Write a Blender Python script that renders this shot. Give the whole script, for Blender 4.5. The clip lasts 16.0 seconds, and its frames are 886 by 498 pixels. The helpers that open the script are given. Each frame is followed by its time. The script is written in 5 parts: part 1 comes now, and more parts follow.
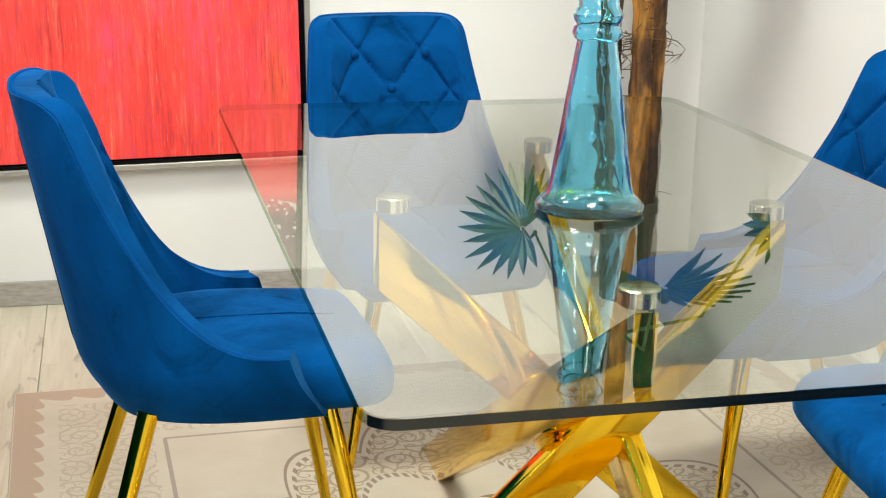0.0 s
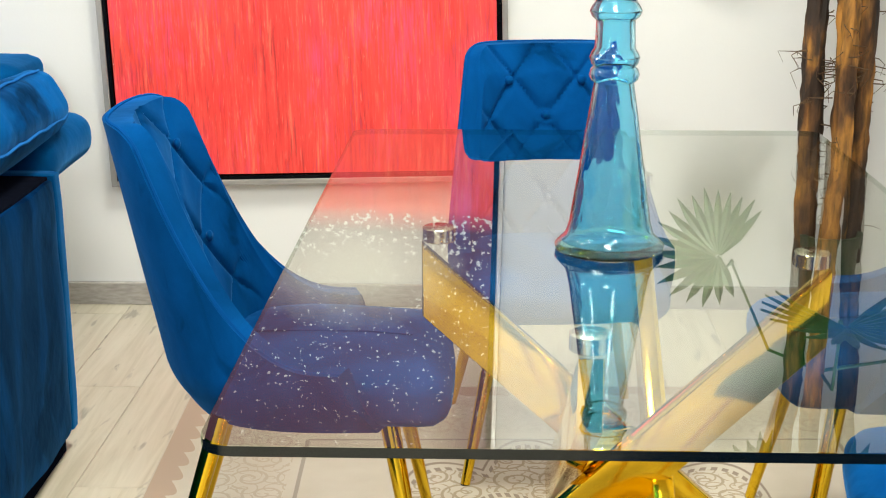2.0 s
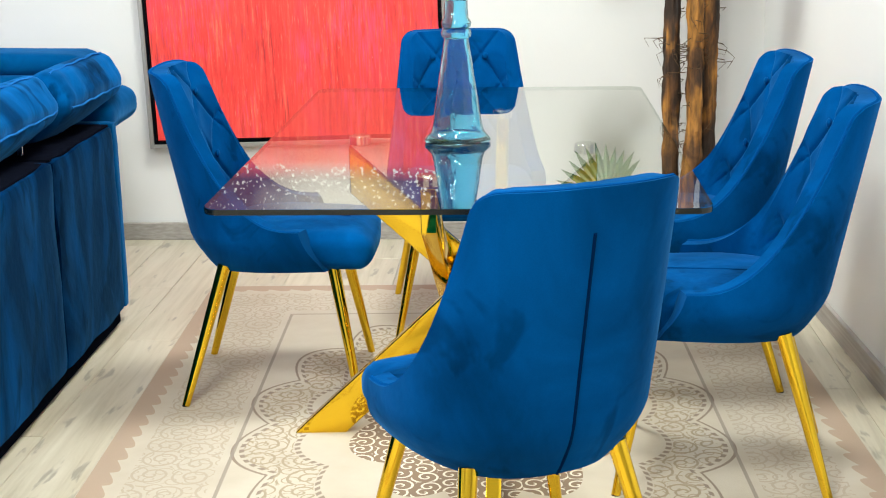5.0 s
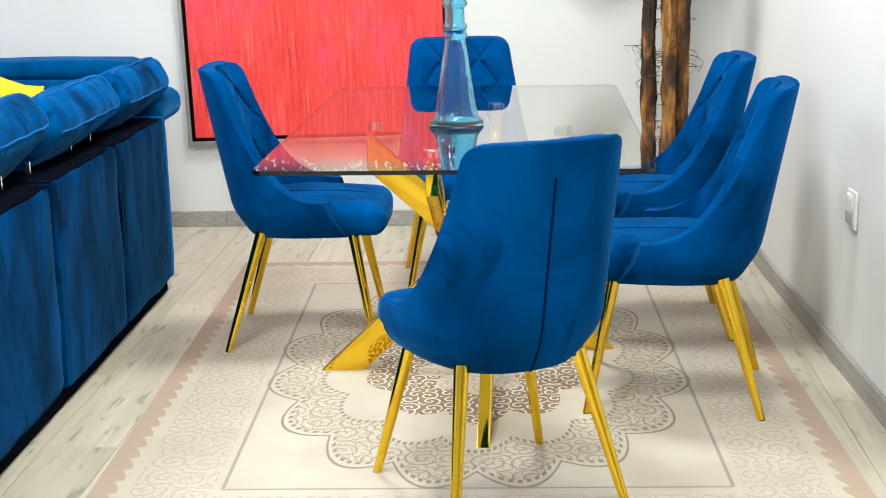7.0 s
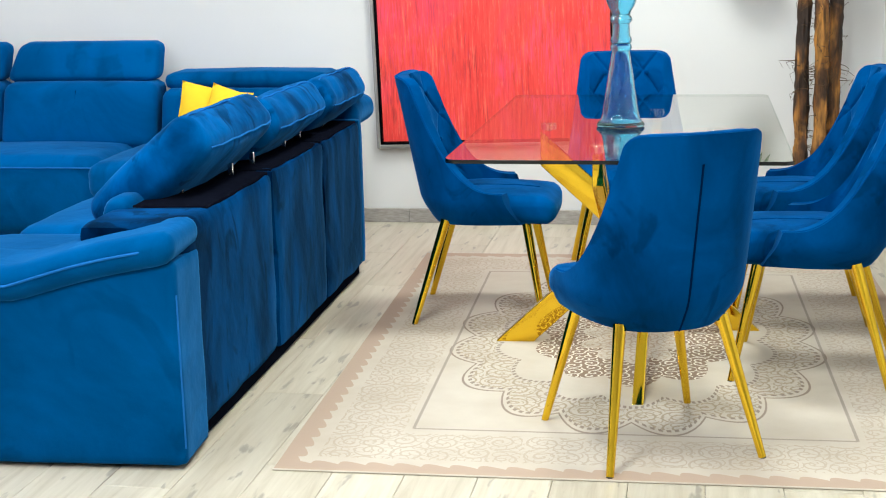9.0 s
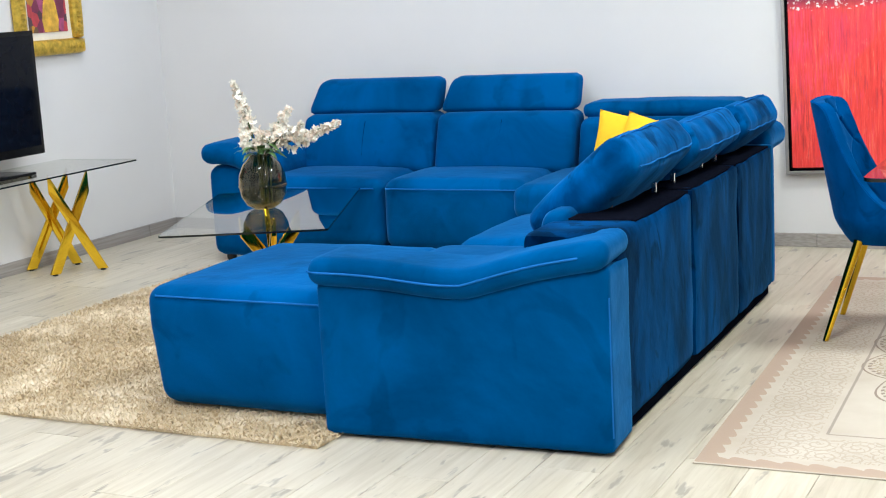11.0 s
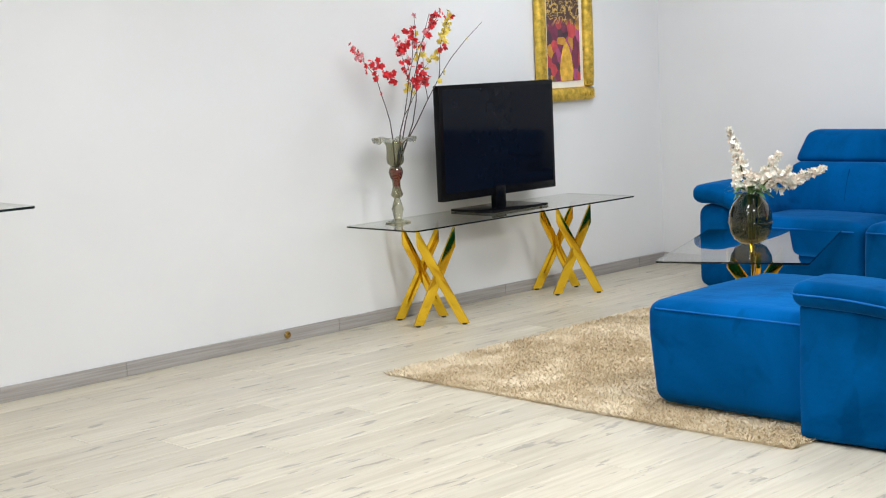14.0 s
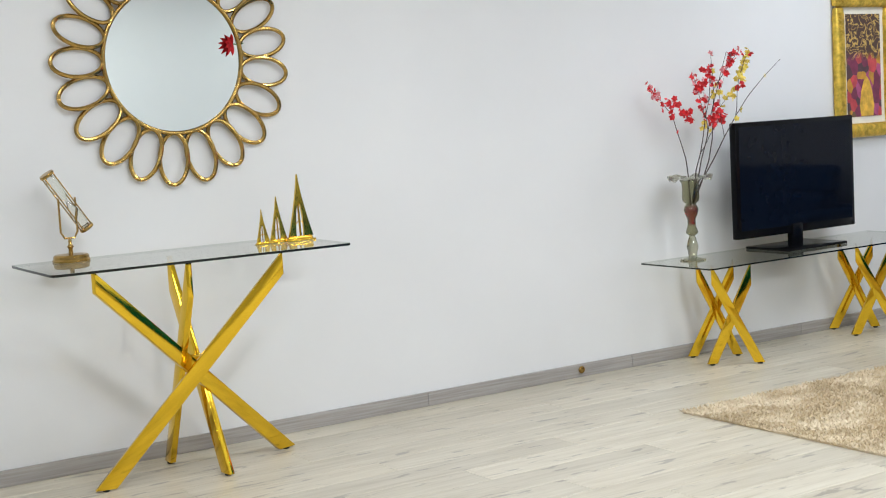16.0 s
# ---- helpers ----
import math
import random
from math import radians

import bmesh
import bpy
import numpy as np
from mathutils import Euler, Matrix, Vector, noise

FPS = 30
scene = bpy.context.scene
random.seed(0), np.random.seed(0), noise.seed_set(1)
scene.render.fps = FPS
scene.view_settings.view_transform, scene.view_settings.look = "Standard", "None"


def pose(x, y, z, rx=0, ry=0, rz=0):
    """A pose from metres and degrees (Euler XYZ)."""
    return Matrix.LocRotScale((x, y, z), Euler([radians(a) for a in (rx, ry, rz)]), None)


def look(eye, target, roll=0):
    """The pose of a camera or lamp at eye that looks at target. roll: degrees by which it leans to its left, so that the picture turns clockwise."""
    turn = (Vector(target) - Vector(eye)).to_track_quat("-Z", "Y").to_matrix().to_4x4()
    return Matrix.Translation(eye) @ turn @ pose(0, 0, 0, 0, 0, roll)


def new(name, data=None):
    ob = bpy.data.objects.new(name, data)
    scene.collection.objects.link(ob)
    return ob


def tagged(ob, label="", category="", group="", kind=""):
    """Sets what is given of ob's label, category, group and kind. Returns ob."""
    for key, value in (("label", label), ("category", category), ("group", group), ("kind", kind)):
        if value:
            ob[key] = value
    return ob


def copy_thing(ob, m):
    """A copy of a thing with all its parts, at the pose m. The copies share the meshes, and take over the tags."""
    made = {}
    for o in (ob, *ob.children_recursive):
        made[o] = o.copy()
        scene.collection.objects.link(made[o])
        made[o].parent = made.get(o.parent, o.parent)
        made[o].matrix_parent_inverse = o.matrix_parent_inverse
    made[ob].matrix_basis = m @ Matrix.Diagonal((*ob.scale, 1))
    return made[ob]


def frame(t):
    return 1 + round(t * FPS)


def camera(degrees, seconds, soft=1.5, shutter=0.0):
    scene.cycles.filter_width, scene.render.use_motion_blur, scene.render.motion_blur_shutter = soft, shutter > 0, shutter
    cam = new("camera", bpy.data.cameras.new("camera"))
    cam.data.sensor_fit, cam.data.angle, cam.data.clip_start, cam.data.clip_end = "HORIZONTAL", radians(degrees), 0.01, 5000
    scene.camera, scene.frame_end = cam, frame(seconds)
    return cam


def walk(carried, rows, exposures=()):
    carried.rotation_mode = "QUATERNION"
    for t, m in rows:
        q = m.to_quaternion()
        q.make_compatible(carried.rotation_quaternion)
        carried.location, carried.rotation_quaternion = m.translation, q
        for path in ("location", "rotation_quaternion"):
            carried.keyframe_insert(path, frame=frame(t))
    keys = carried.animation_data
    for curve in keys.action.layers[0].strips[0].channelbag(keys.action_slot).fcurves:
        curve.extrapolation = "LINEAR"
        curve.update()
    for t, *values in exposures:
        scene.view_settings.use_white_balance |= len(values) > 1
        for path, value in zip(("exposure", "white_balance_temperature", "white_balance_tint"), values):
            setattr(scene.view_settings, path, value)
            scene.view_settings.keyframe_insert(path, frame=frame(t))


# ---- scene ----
cam = camera(35.3, 16.0, soft=1.1)
PATH = [
    (0, (-0.741, -1.989, 1.243), (-0.285, -0.118, 0.701), 1.2),
    (0.5, (-0.662, -1.766, 1.27), (-0.367, 0.136, 0.726), 0.8),
    (1, (-0.514, -1.732, 1.276), (-0.383, 0.186, 0.727), 0.5),
    (1.5, (-0.374, -1.873, 1.269), (-0.362, 0.052, 0.727), 0.1),
    (2, (-0.242, -2.091, 1.302), (-0.307, -0.166, 0.764), -0.1),
    (2.5, (-0.101, -2.323, 1.297), (-0.216, -0.395, 0.777), -0.1),
    (3, (-0.034, -2.567, 1.306), (-0.164, -0.638, 0.794), -0.5),
    (3.5, (-0.004, -2.814, 1.321), (-0.13, -0.884, 0.81), -0.7),
    (4, (0.056, -3.028, 1.32), (-0.067, -1.097, 0.813), -0.8),
    (4.5, (0.079, -3.221, 1.329), (-0.035, -1.288, 0.827), -0.7),
    (4.7, (0.077, -3.3, 1.337), (-0.031, -1.367, 0.835), -0.9),
    (6.8, (0.15, -4.038, 1.339), (0.031, -2.097, 0.871), -1.0),
    (7, (0.147, -4.119, 1.347), (0.022, -2.179, 0.879), -1.1),
    (7.5, (0.137, -4.297, 1.353), (0.005, -2.355, 0.896), -1.1),
    (8, (0.171, -4.417, 1.358), (-0.003, -2.475, 0.911), -0.9),
    (8.2, (0.185, -4.485, 1.362), (-0.017, -2.545, 0.918), -0.9),
    (10.3, (0.159, -4.964, 1.363), (-0.526, -3.126, 0.97), -2.6),
    (10.5, (0.154, -5.004, 1.36), (-0.584, -3.185, 0.977), -2.8),
    (11, (0.185, -5.08, 1.364), (-0.695, -3.321, 1.002), -3.2),
    (11.5, (0.281, -5.177, 1.357), (-0.726, -3.484, 1.013), -3.1),
    (12, (0.393, -5.285, 1.351), (-0.73, -3.662, 1.025), -2.9),
    (12.5, (0.464, -5.402, 1.367), (-0.743, -3.838, 1.059), -2.7),
    (13, (0.509, -5.555, 1.379), (-0.763, -4.039, 1.092), -2.5),
    (13.5, (0.533, -5.681, 1.388), (-0.808, -4.222, 1.115), -2.6),
    (14, (0.536, -5.75, 1.384), (-0.885, -4.366, 1.126), -2.6),
    (14.5, (0.545, -5.815, 1.416), (-0.955, -4.516, 1.17), -2.8),
    (15, (0.542, -5.851, 1.421), (-1.029, -4.634, 1.194), -3.0),
    (15.5, (0.566, -5.869, 1.435), (-1.063, -4.729, 1.223), -3.2),
    (16, (0.558, -5.9, 1.442), (-1.112, -4.817, 1.245), -3.2),
]
walk(cam, [(t, look(eye, target, roll)) for t, eye, target, roll in PATH], [(0.0, 0.08, 6800, 8), (4.0, 0.14, 6600, 8), (7.0, 0.02, 6250, 9), (8.2, -0.02, 6250, 9), (10.5, -0.08, 6100, 11), (13.0, -0.14, 6200, 12), (14.5, -0.22, 6250, 12), (16.0, -0.30, 6100, 11)])

# ---------- world and light ----------
world = bpy.data.worlds.new("world")
scene.world = world
world.use_nodes = True
wn = world.node_tree.nodes
sky = world.node_tree.nodes.new("ShaderNodeTexSky")
sky.sky_type, sky.sun_disc = "NISHITA", False
sky.sun_elevation, sky.sun_rotation = 0.7, 2.0
world.node_tree.links.new(sky.outputs[0], wn["Background"].inputs[0])
wn["Background"].inputs[1].default_value = 0.08

WARM_LED, COOL_LED = (0.955, 1.0, 0.915), (0.87, 0.94, 1.0)
CEIL = 3.0
XL, XR, YB, YF = -5.185, 1.10, 1.93, -7.6
XO, YO = 5.5, -1.75   # inner faces of the four walls


# ---------- helpers ----------
def mat(name):
    m = bpy.data.materials.new(name)
    m.use_nodes = True
    return m, m.node_tree.nodes, m.node_tree.links, m.node_tree.nodes["Principled BSDF"]


def node(ns, kind, **kw):
    n = ns.new(kind)
    for k, v in kw.items():
        n.inputs[k].default_value = v
    return n


def ramp(ns, stops):
    r = ns.new("ShaderNodeValToRGB")
    el = r.color_ramp.elements
    while len(el) < len(stops):
        el.new(0.5)
    for e, (p, c) in zip(el, stops):
        e.position, e.color = p, (*c, 1) if len(c) == 3 else c
    return r


def coords(ns, ls, scale=(1, 1, 1), kind="Object"):
    t = ns.new("ShaderNodeTexCoord")
    mp = ns.new("ShaderNodeMapping")
    mp.inputs["Scale"].default_value = scale
    ls.new(t.outputs[kind], mp.inputs["Vector"])
    return mp.outputs[0]


def bump(ns, ls, bsdf, source, strength=0.2, distance=0.01):
    b = node(ns, "ShaderNodeBump", Strength=strength, Distance=distance)
    ls.new(source, b.inputs["Height"])
    ls.new(b.outputs[0], bsdf.inputs["Normal"])


def simple(name, color, rough=0.5, metal=0.0, vary=0.08, scale=12.0, bump_s=0.0, bscale=120.0):
    """A surface with two scales of variation in tone and a fine relief."""
    m, ns, ls, b = mat(name)
    v = coords(ns, ls)
    n1 = node(ns, "ShaderNodeTexNoise", Scale=scale, Detail=6.0)
    ls.new(v, n1.inputs["Vector"])
    lo = [max(0, c * (1 - vary)) for c in color]
    hi = [min(1, c * (1 + vary)) for c in color]
    r = ramp(ns, [(0.3, lo), (0.7, hi)])
    ls.new(n1.outputs[0], r.inputs[0])
    ls.new(r.outputs[0], b.inputs["Base Color"])
    b.inputs["Roughness"].default_value = rough
    b.inputs["Metallic"].default_value = metal
    if bump_s:
        n2 = node(ns, "ShaderNodeTexNoise", Scale=bscale, Detail=4.0)
        ls.new(v, n2.inputs["Vector"])
        bump(ns, ls, b, n2.outputs[0], bump_s, 0.004)
    return m


def thing(name, at, label, category, group="", rz=0.0):
    ob = new(name)
    ob.matrix_basis = pose(at[0], at[1], at[2], 0, 0, rz)
    return tagged(ob, label, category, group)


def part(name, bm, material, parent, label="", smooth=True, at=(0, 0, 0)):
    """Links a bmesh as one mesh object under a thing. at: shift taken off its vertices."""
    if any(at):
        bmesh.ops.translate(bm, verts=bm.verts, vec=[-c for c in at])
    me = bpy.data.meshes.new(name)
    bm.to_mesh(me)
    bm.free()
    me.materials.append(material)
    if smooth:
        me.shade_smooth()
        me.set_sharp_from_angle(angle=radians(38))
    ob = new(name, me)
    ob.parent = parent
    if label:
        ob["label"] = label
    return ob


def struct(name, bm, material, label, category, smooth=False):
    return tagged(part(name, bm, material, None, "", smooth), label, category, "", "structure")


def move(bm, m):
    bmesh.ops.transform(bm, matrix=m, verts=bm.verts)
    return bm


def box(lo, hi, bevel=0.0, seg=2):
    bm = bmesh.new()
    bmesh.ops.create_cube(bm, size=1)
    for v in bm.verts:
        v.co = Vector([lo[i] + (v.co[i] + 0.5) * (hi[i] - lo[i]) for i in range(3)])
    if bevel:
        bmesh.ops.bevel(bm, geom=bm.edges[:], offset=bevel, segments=seg, profile=0.5, affect="EDGES")
    return bm


def join(*bms):
    out = bms[0]
    for b in bms[1:]:
        me = bpy.data.meshes.new("tmp")
        b.to_mesh(me)
        out.from_mesh(me)
        bpy.data.meshes.remove(me)
        b.free()
    return out


def soft(lo, hi, r=0.05, puff=(0, 0, 0), n=10, wobble=0.0, seed=0.0):
    """A padded block: rounded edges, faces that swell by puff metres, slight unevenness."""
    bm = bmesh.new()
    bmesh.ops.create_cube(bm, size=2)
    bmesh.ops.subdivide_edges(bm, edges=bm.edges[:], cuts=n, use_grid_fill=True)
    c = [(a + b) / 2 for a, b in zip(lo, hi)]
    h = [(b - a) / 2 for a, b in zip(lo, hi)]
    r = min(r, *[x * 0.98 for x in h])
    for v in bm.verts:
        u = v.co.copy()
        # denser towards the edges
        s = [math.copysign(abs(x) ** 0.8, x) for x in u]
        p = Vector([s[i] * h[i] for i in range(3)])
        q = Vector([max(-(h[i] - r), min(h[i] - r, p[i])) for i in range(3)])
        d = p - q
        if d.length > 1e-9:
            p = q + d.normalized() * r
        for i in range(3):
            j, k = (i + 1) % 3, (i + 2) % 3
            p[i] += u[i] * puff[i] * (1 - s[j] ** 2) * (1 - s[k] ** 2)
        if wobble:
            p += noise.noise_vector(Vector((p.x * 7 + seed, p.y * 7, p.z * 7))) * wobble
        v.co = p + Vector(c)
    return bm


def lathe(profile, seg=40, cap=True):
    bm = bmesh.new()
    rings = []
    for r, z in profile:
        rings.append([bm.verts.new((r * math.cos(2 * math.pi * i / seg), r * math.sin(2 * math.pi * i / seg), z)) for i in range(seg)])
    for a, b in zip(rings, rings[1:]):
        for i in range(seg):
            bm.faces.new((a[i], a[(i + 1) % seg], b[(i + 1) % seg], b[i]))
    if cap:
        bm.faces.new(rings[0][::-1])
        bm.faces.new(rings[-1])
    return bm


def tube(points, radii, seg=12, closed=False, flat=1.0):
    """A round bar along points. radii: one number or one for each point."""
    pts = [Vector(p) for p in points]
    if not hasattr(radii, "__len__"):
        radii = [radii] * len(pts)
    bm = bmesh.new()
    rings, n = [], len(pts)
    side = None
    for i, p in enumerate(pts):
        if closed:
            d = pts[(i + 1) % n] - pts[i - 1]
        else:
            d = pts[min(i + 1, n - 1)] - pts[max(i - 1, 0)]
        d.normalize()
        if side is None:
            side = d.cross(Vector((0, 0, 1)) if abs(d.z) < 0.9 else Vector((1, 0, 0)))
        side = (side - d * side.dot(d)).normalized()
        up = d.cross(side)
        rings.append([bm.verts.new(p + radii[i] * (math.cos(a) * side + flat * math.sin(a) * up)) for a in [2 * math.pi * k / seg for k in range(seg)]])
    pairs = list(zip(rings, rings[1:])) + ([(rings[-1], rings[0])] if closed else [])
    for a, b in pairs:
        for k in range(seg):
            bm.faces.new((a[k], a[(k + 1) % seg], b[(k + 1) % seg], b[k]))
    if not closed:
        bm.faces.new(rings[0][::-1])
        bm.faces.new(rings[-1])
    return bm


def bar(p, q, w, d, bevel=0.003):
    """A flat bar from its top p down to its foot q, w broad in the upright plane and d thick. The upper corner of the top
    end lies at p's height and is cut upright; the foot is cut level."""
    p, q = Vector(p), Vector(q)
    h = Vector(((q - p).x, (q - p).y, 0)).normalized()
    ax = (q - p).normalized()
    drop = w / 2 / max(0.35, Vector((ax.x, ax.y, 0)).length)
    p = p - Vector((0, 0, drop))
    ax = (q - p).normalized()
    t = Vector((-h.y, h.x, 0))
    s = ax.cross(t).normalized()
    bm = bmesh.new()
    vs = []
    for o, top in ((p, True), (q, False)):
        for a, b in ((-1, -1), (1, -1), (1, 1), (-1, 1)):
            c = o + s * (a * w / 2) + t * (b * d / 2)
            c += ax * ((o - c).dot(h) / max(0.3, ax.dot(h))) if top else ax * ((o.z - c.z) / ax.z)
            vs.append(bm.verts.new(c))
    for f in ((3, 2, 1, 0), (4, 5, 6, 7), (0, 1, 5, 4), (1, 2, 6, 5), (2, 3, 7, 6), (3, 0, 4, 7)):
        bm.faces.new([vs[i] for i in f])
    bmesh.ops.recalc_face_normals(bm, faces=bm.faces)
    bmesh.ops.bevel(bm, geom=bm.edges[:], offset=bevel, segments=2, profile=0.5, affect="EDGES")
    return bm


def plate(w, l, z0, z1, corner, seg=5, bevel=0.002):
    """A flat plate with rounded corners, centred."""
    bm = bmesh.new()
    pts = []
    for cx, cy, a0 in ((w / 2 - corner, l / 2 - corner, 0), (-w / 2 + corner, l / 2 - corner, 90), (-w / 2 + corner, -l / 2 + corner, 180), (w / 2 - corner, -l / 2 + corner, 270)):
        for i in range(seg + 1):
            a = radians(a0 + 90 * i / seg)
            pts.append((cx + corner * math.cos(a), cy + corner * math.sin(a)))
    lo = [bm.verts.new((x, y, z0)) for x, y in pts]
    hi = [bm.verts.new((x, y, z1)) for x, y in pts]
    bm.faces.new(lo[::-1])
    bm.faces.new(hi)
    n = len(pts)
    for i in range(n):
        bm.faces.new((lo[i], lo[(i + 1) % n], hi[(i + 1) % n], hi[i]))
    if bevel:
        es = [e for e in bm.edges if abs(e.verts[0].co.z - e.verts[1].co.z) < 1e-6]
        bmesh.ops.bevel(bm, geom=es, offset=bevel, segments=1, affect="EDGES")
    return bm


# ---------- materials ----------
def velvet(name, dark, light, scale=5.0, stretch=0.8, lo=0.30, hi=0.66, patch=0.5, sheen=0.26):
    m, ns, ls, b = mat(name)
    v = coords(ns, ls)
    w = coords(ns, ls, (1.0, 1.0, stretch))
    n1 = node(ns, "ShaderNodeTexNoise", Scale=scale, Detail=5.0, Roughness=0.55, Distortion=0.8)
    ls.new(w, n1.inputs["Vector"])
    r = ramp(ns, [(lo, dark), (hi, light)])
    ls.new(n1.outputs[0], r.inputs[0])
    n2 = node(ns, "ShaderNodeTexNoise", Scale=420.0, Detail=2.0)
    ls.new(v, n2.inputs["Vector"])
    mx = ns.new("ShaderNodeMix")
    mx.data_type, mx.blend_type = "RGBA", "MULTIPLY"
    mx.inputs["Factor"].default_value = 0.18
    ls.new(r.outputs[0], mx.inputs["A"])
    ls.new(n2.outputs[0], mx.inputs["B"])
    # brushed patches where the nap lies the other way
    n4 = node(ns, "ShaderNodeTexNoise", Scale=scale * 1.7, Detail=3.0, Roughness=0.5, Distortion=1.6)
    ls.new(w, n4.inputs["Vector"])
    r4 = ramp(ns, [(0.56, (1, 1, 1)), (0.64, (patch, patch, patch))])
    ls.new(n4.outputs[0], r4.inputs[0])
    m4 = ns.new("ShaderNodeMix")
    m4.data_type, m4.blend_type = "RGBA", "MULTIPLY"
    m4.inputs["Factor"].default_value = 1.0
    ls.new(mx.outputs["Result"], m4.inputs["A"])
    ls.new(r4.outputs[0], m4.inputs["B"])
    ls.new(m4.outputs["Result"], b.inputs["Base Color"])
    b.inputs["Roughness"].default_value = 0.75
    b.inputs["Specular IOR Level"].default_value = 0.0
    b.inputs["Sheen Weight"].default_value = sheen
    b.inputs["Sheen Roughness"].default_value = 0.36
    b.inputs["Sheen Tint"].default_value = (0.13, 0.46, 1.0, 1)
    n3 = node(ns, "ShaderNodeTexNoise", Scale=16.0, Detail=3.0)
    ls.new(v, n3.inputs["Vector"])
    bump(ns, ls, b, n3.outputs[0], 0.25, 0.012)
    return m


VELVET = velvet("blue_velvet", (0.0003, 0.024, 0.092), (0.0011, 0.072, 0.268), 3.6, 0.7, 0.30, 0.66, 0.66)
SOFA_VELVET = velvet("sofa_velvet", (0.0008, 0.047, 0.152), (0.0020, 0.092, 0.298), 2.0, 0.9, 0.32, 0.66, 0.82, 0.40)
# the sofa's velvet again, darkened: the rear side's shade is in its colour
SHADED_VELVET = velvet("shaded_velvet", (0.0002, 0.008, 0.034), (0.0009, 0.051, 0.190), 4.0, 0.42, 0.40, 0.68, 0.40, 0.16)
HEAD_VELVET = velvet("headrest_velvet", (0.0004, 0.026, 0.098), (0.0018, 0.094, 0.320), 3.6, 0.8, 0.38, 0.60, 0.5)
PIPING = simple("velvet_piping", (0.015, 0.125, 0.40), 0.9)
CHAIR_PIPING = simple("chair_piping", (0.002, 0.055, 0.21), 0.9)
SEAM = simple("velvet_seam", (0.001, 0.012, 0.05), 0.9)
for dull in (PIPING, CHAIR_PIPING, SEAM):
    dull.node_tree.nodes["Principled BSDF"].inputs["Specular IOR Level"].default_value = 0.0
GOLD = simple("polished_gold", (0.84, 0.545, 0.035), 0.10, 1.0, 0.05, 6.0, 0.03, 20.0)
ORNATE = simple("gilt_wood", (0.66, 0.45, 0.07), 0.35, 0.85, 0.35, 30.0, 0.5, 60.0)
CHROME = simple("brushed_steel", (0.75, 0.73, 0.70), 0.22, 1.0)
BLACK = simple("black_plastic", (0.003, 0.003, 0.004), 0.2)
FOOT = simple("black_foot", (0.01, 0.01, 0.012), 0.5)
WHITE_PLASTIC = simple("white_plastic", (0.8, 0.8, 0.78), 0.35)
YELLOW = simple("yellow_cotton", (0.85, 0.53, 0.006), 0.8, 0, 0.10, 8.0, 0.25, 300.0)
WALL = simple("white_wall_paint", (0.715, 0.705, 0.70), 0.62, 0, 0.03, 1.1, 0.06, 160.0)
CEILING_PAINT = simple("ceiling_paint", (0.82, 0.82, 0.80), 0.8, 0, 0.02, 2.0)


def baseboard_mat():
    m, ns, ls, b = mat("grey_wood_baseboard")
    v = coords(ns, ls, (14, 1.6, 60))
    n = node(ns, "ShaderNodeTexNoise", Scale=2.0, Detail=6.0)
    ls.new(v, n.inputs["Vector"])
    r = ramp(ns, [(0.3, (0.27, 0.245, 0.225)), (0.7, (0.40, 0.37, 0.345))])
    ls.new(n.outputs[0], r.inputs[0])
    ls.new(r.outputs[0], b.inputs["Base Color"])
    b.inputs["Roughness"].default_value = 0.5
    return m


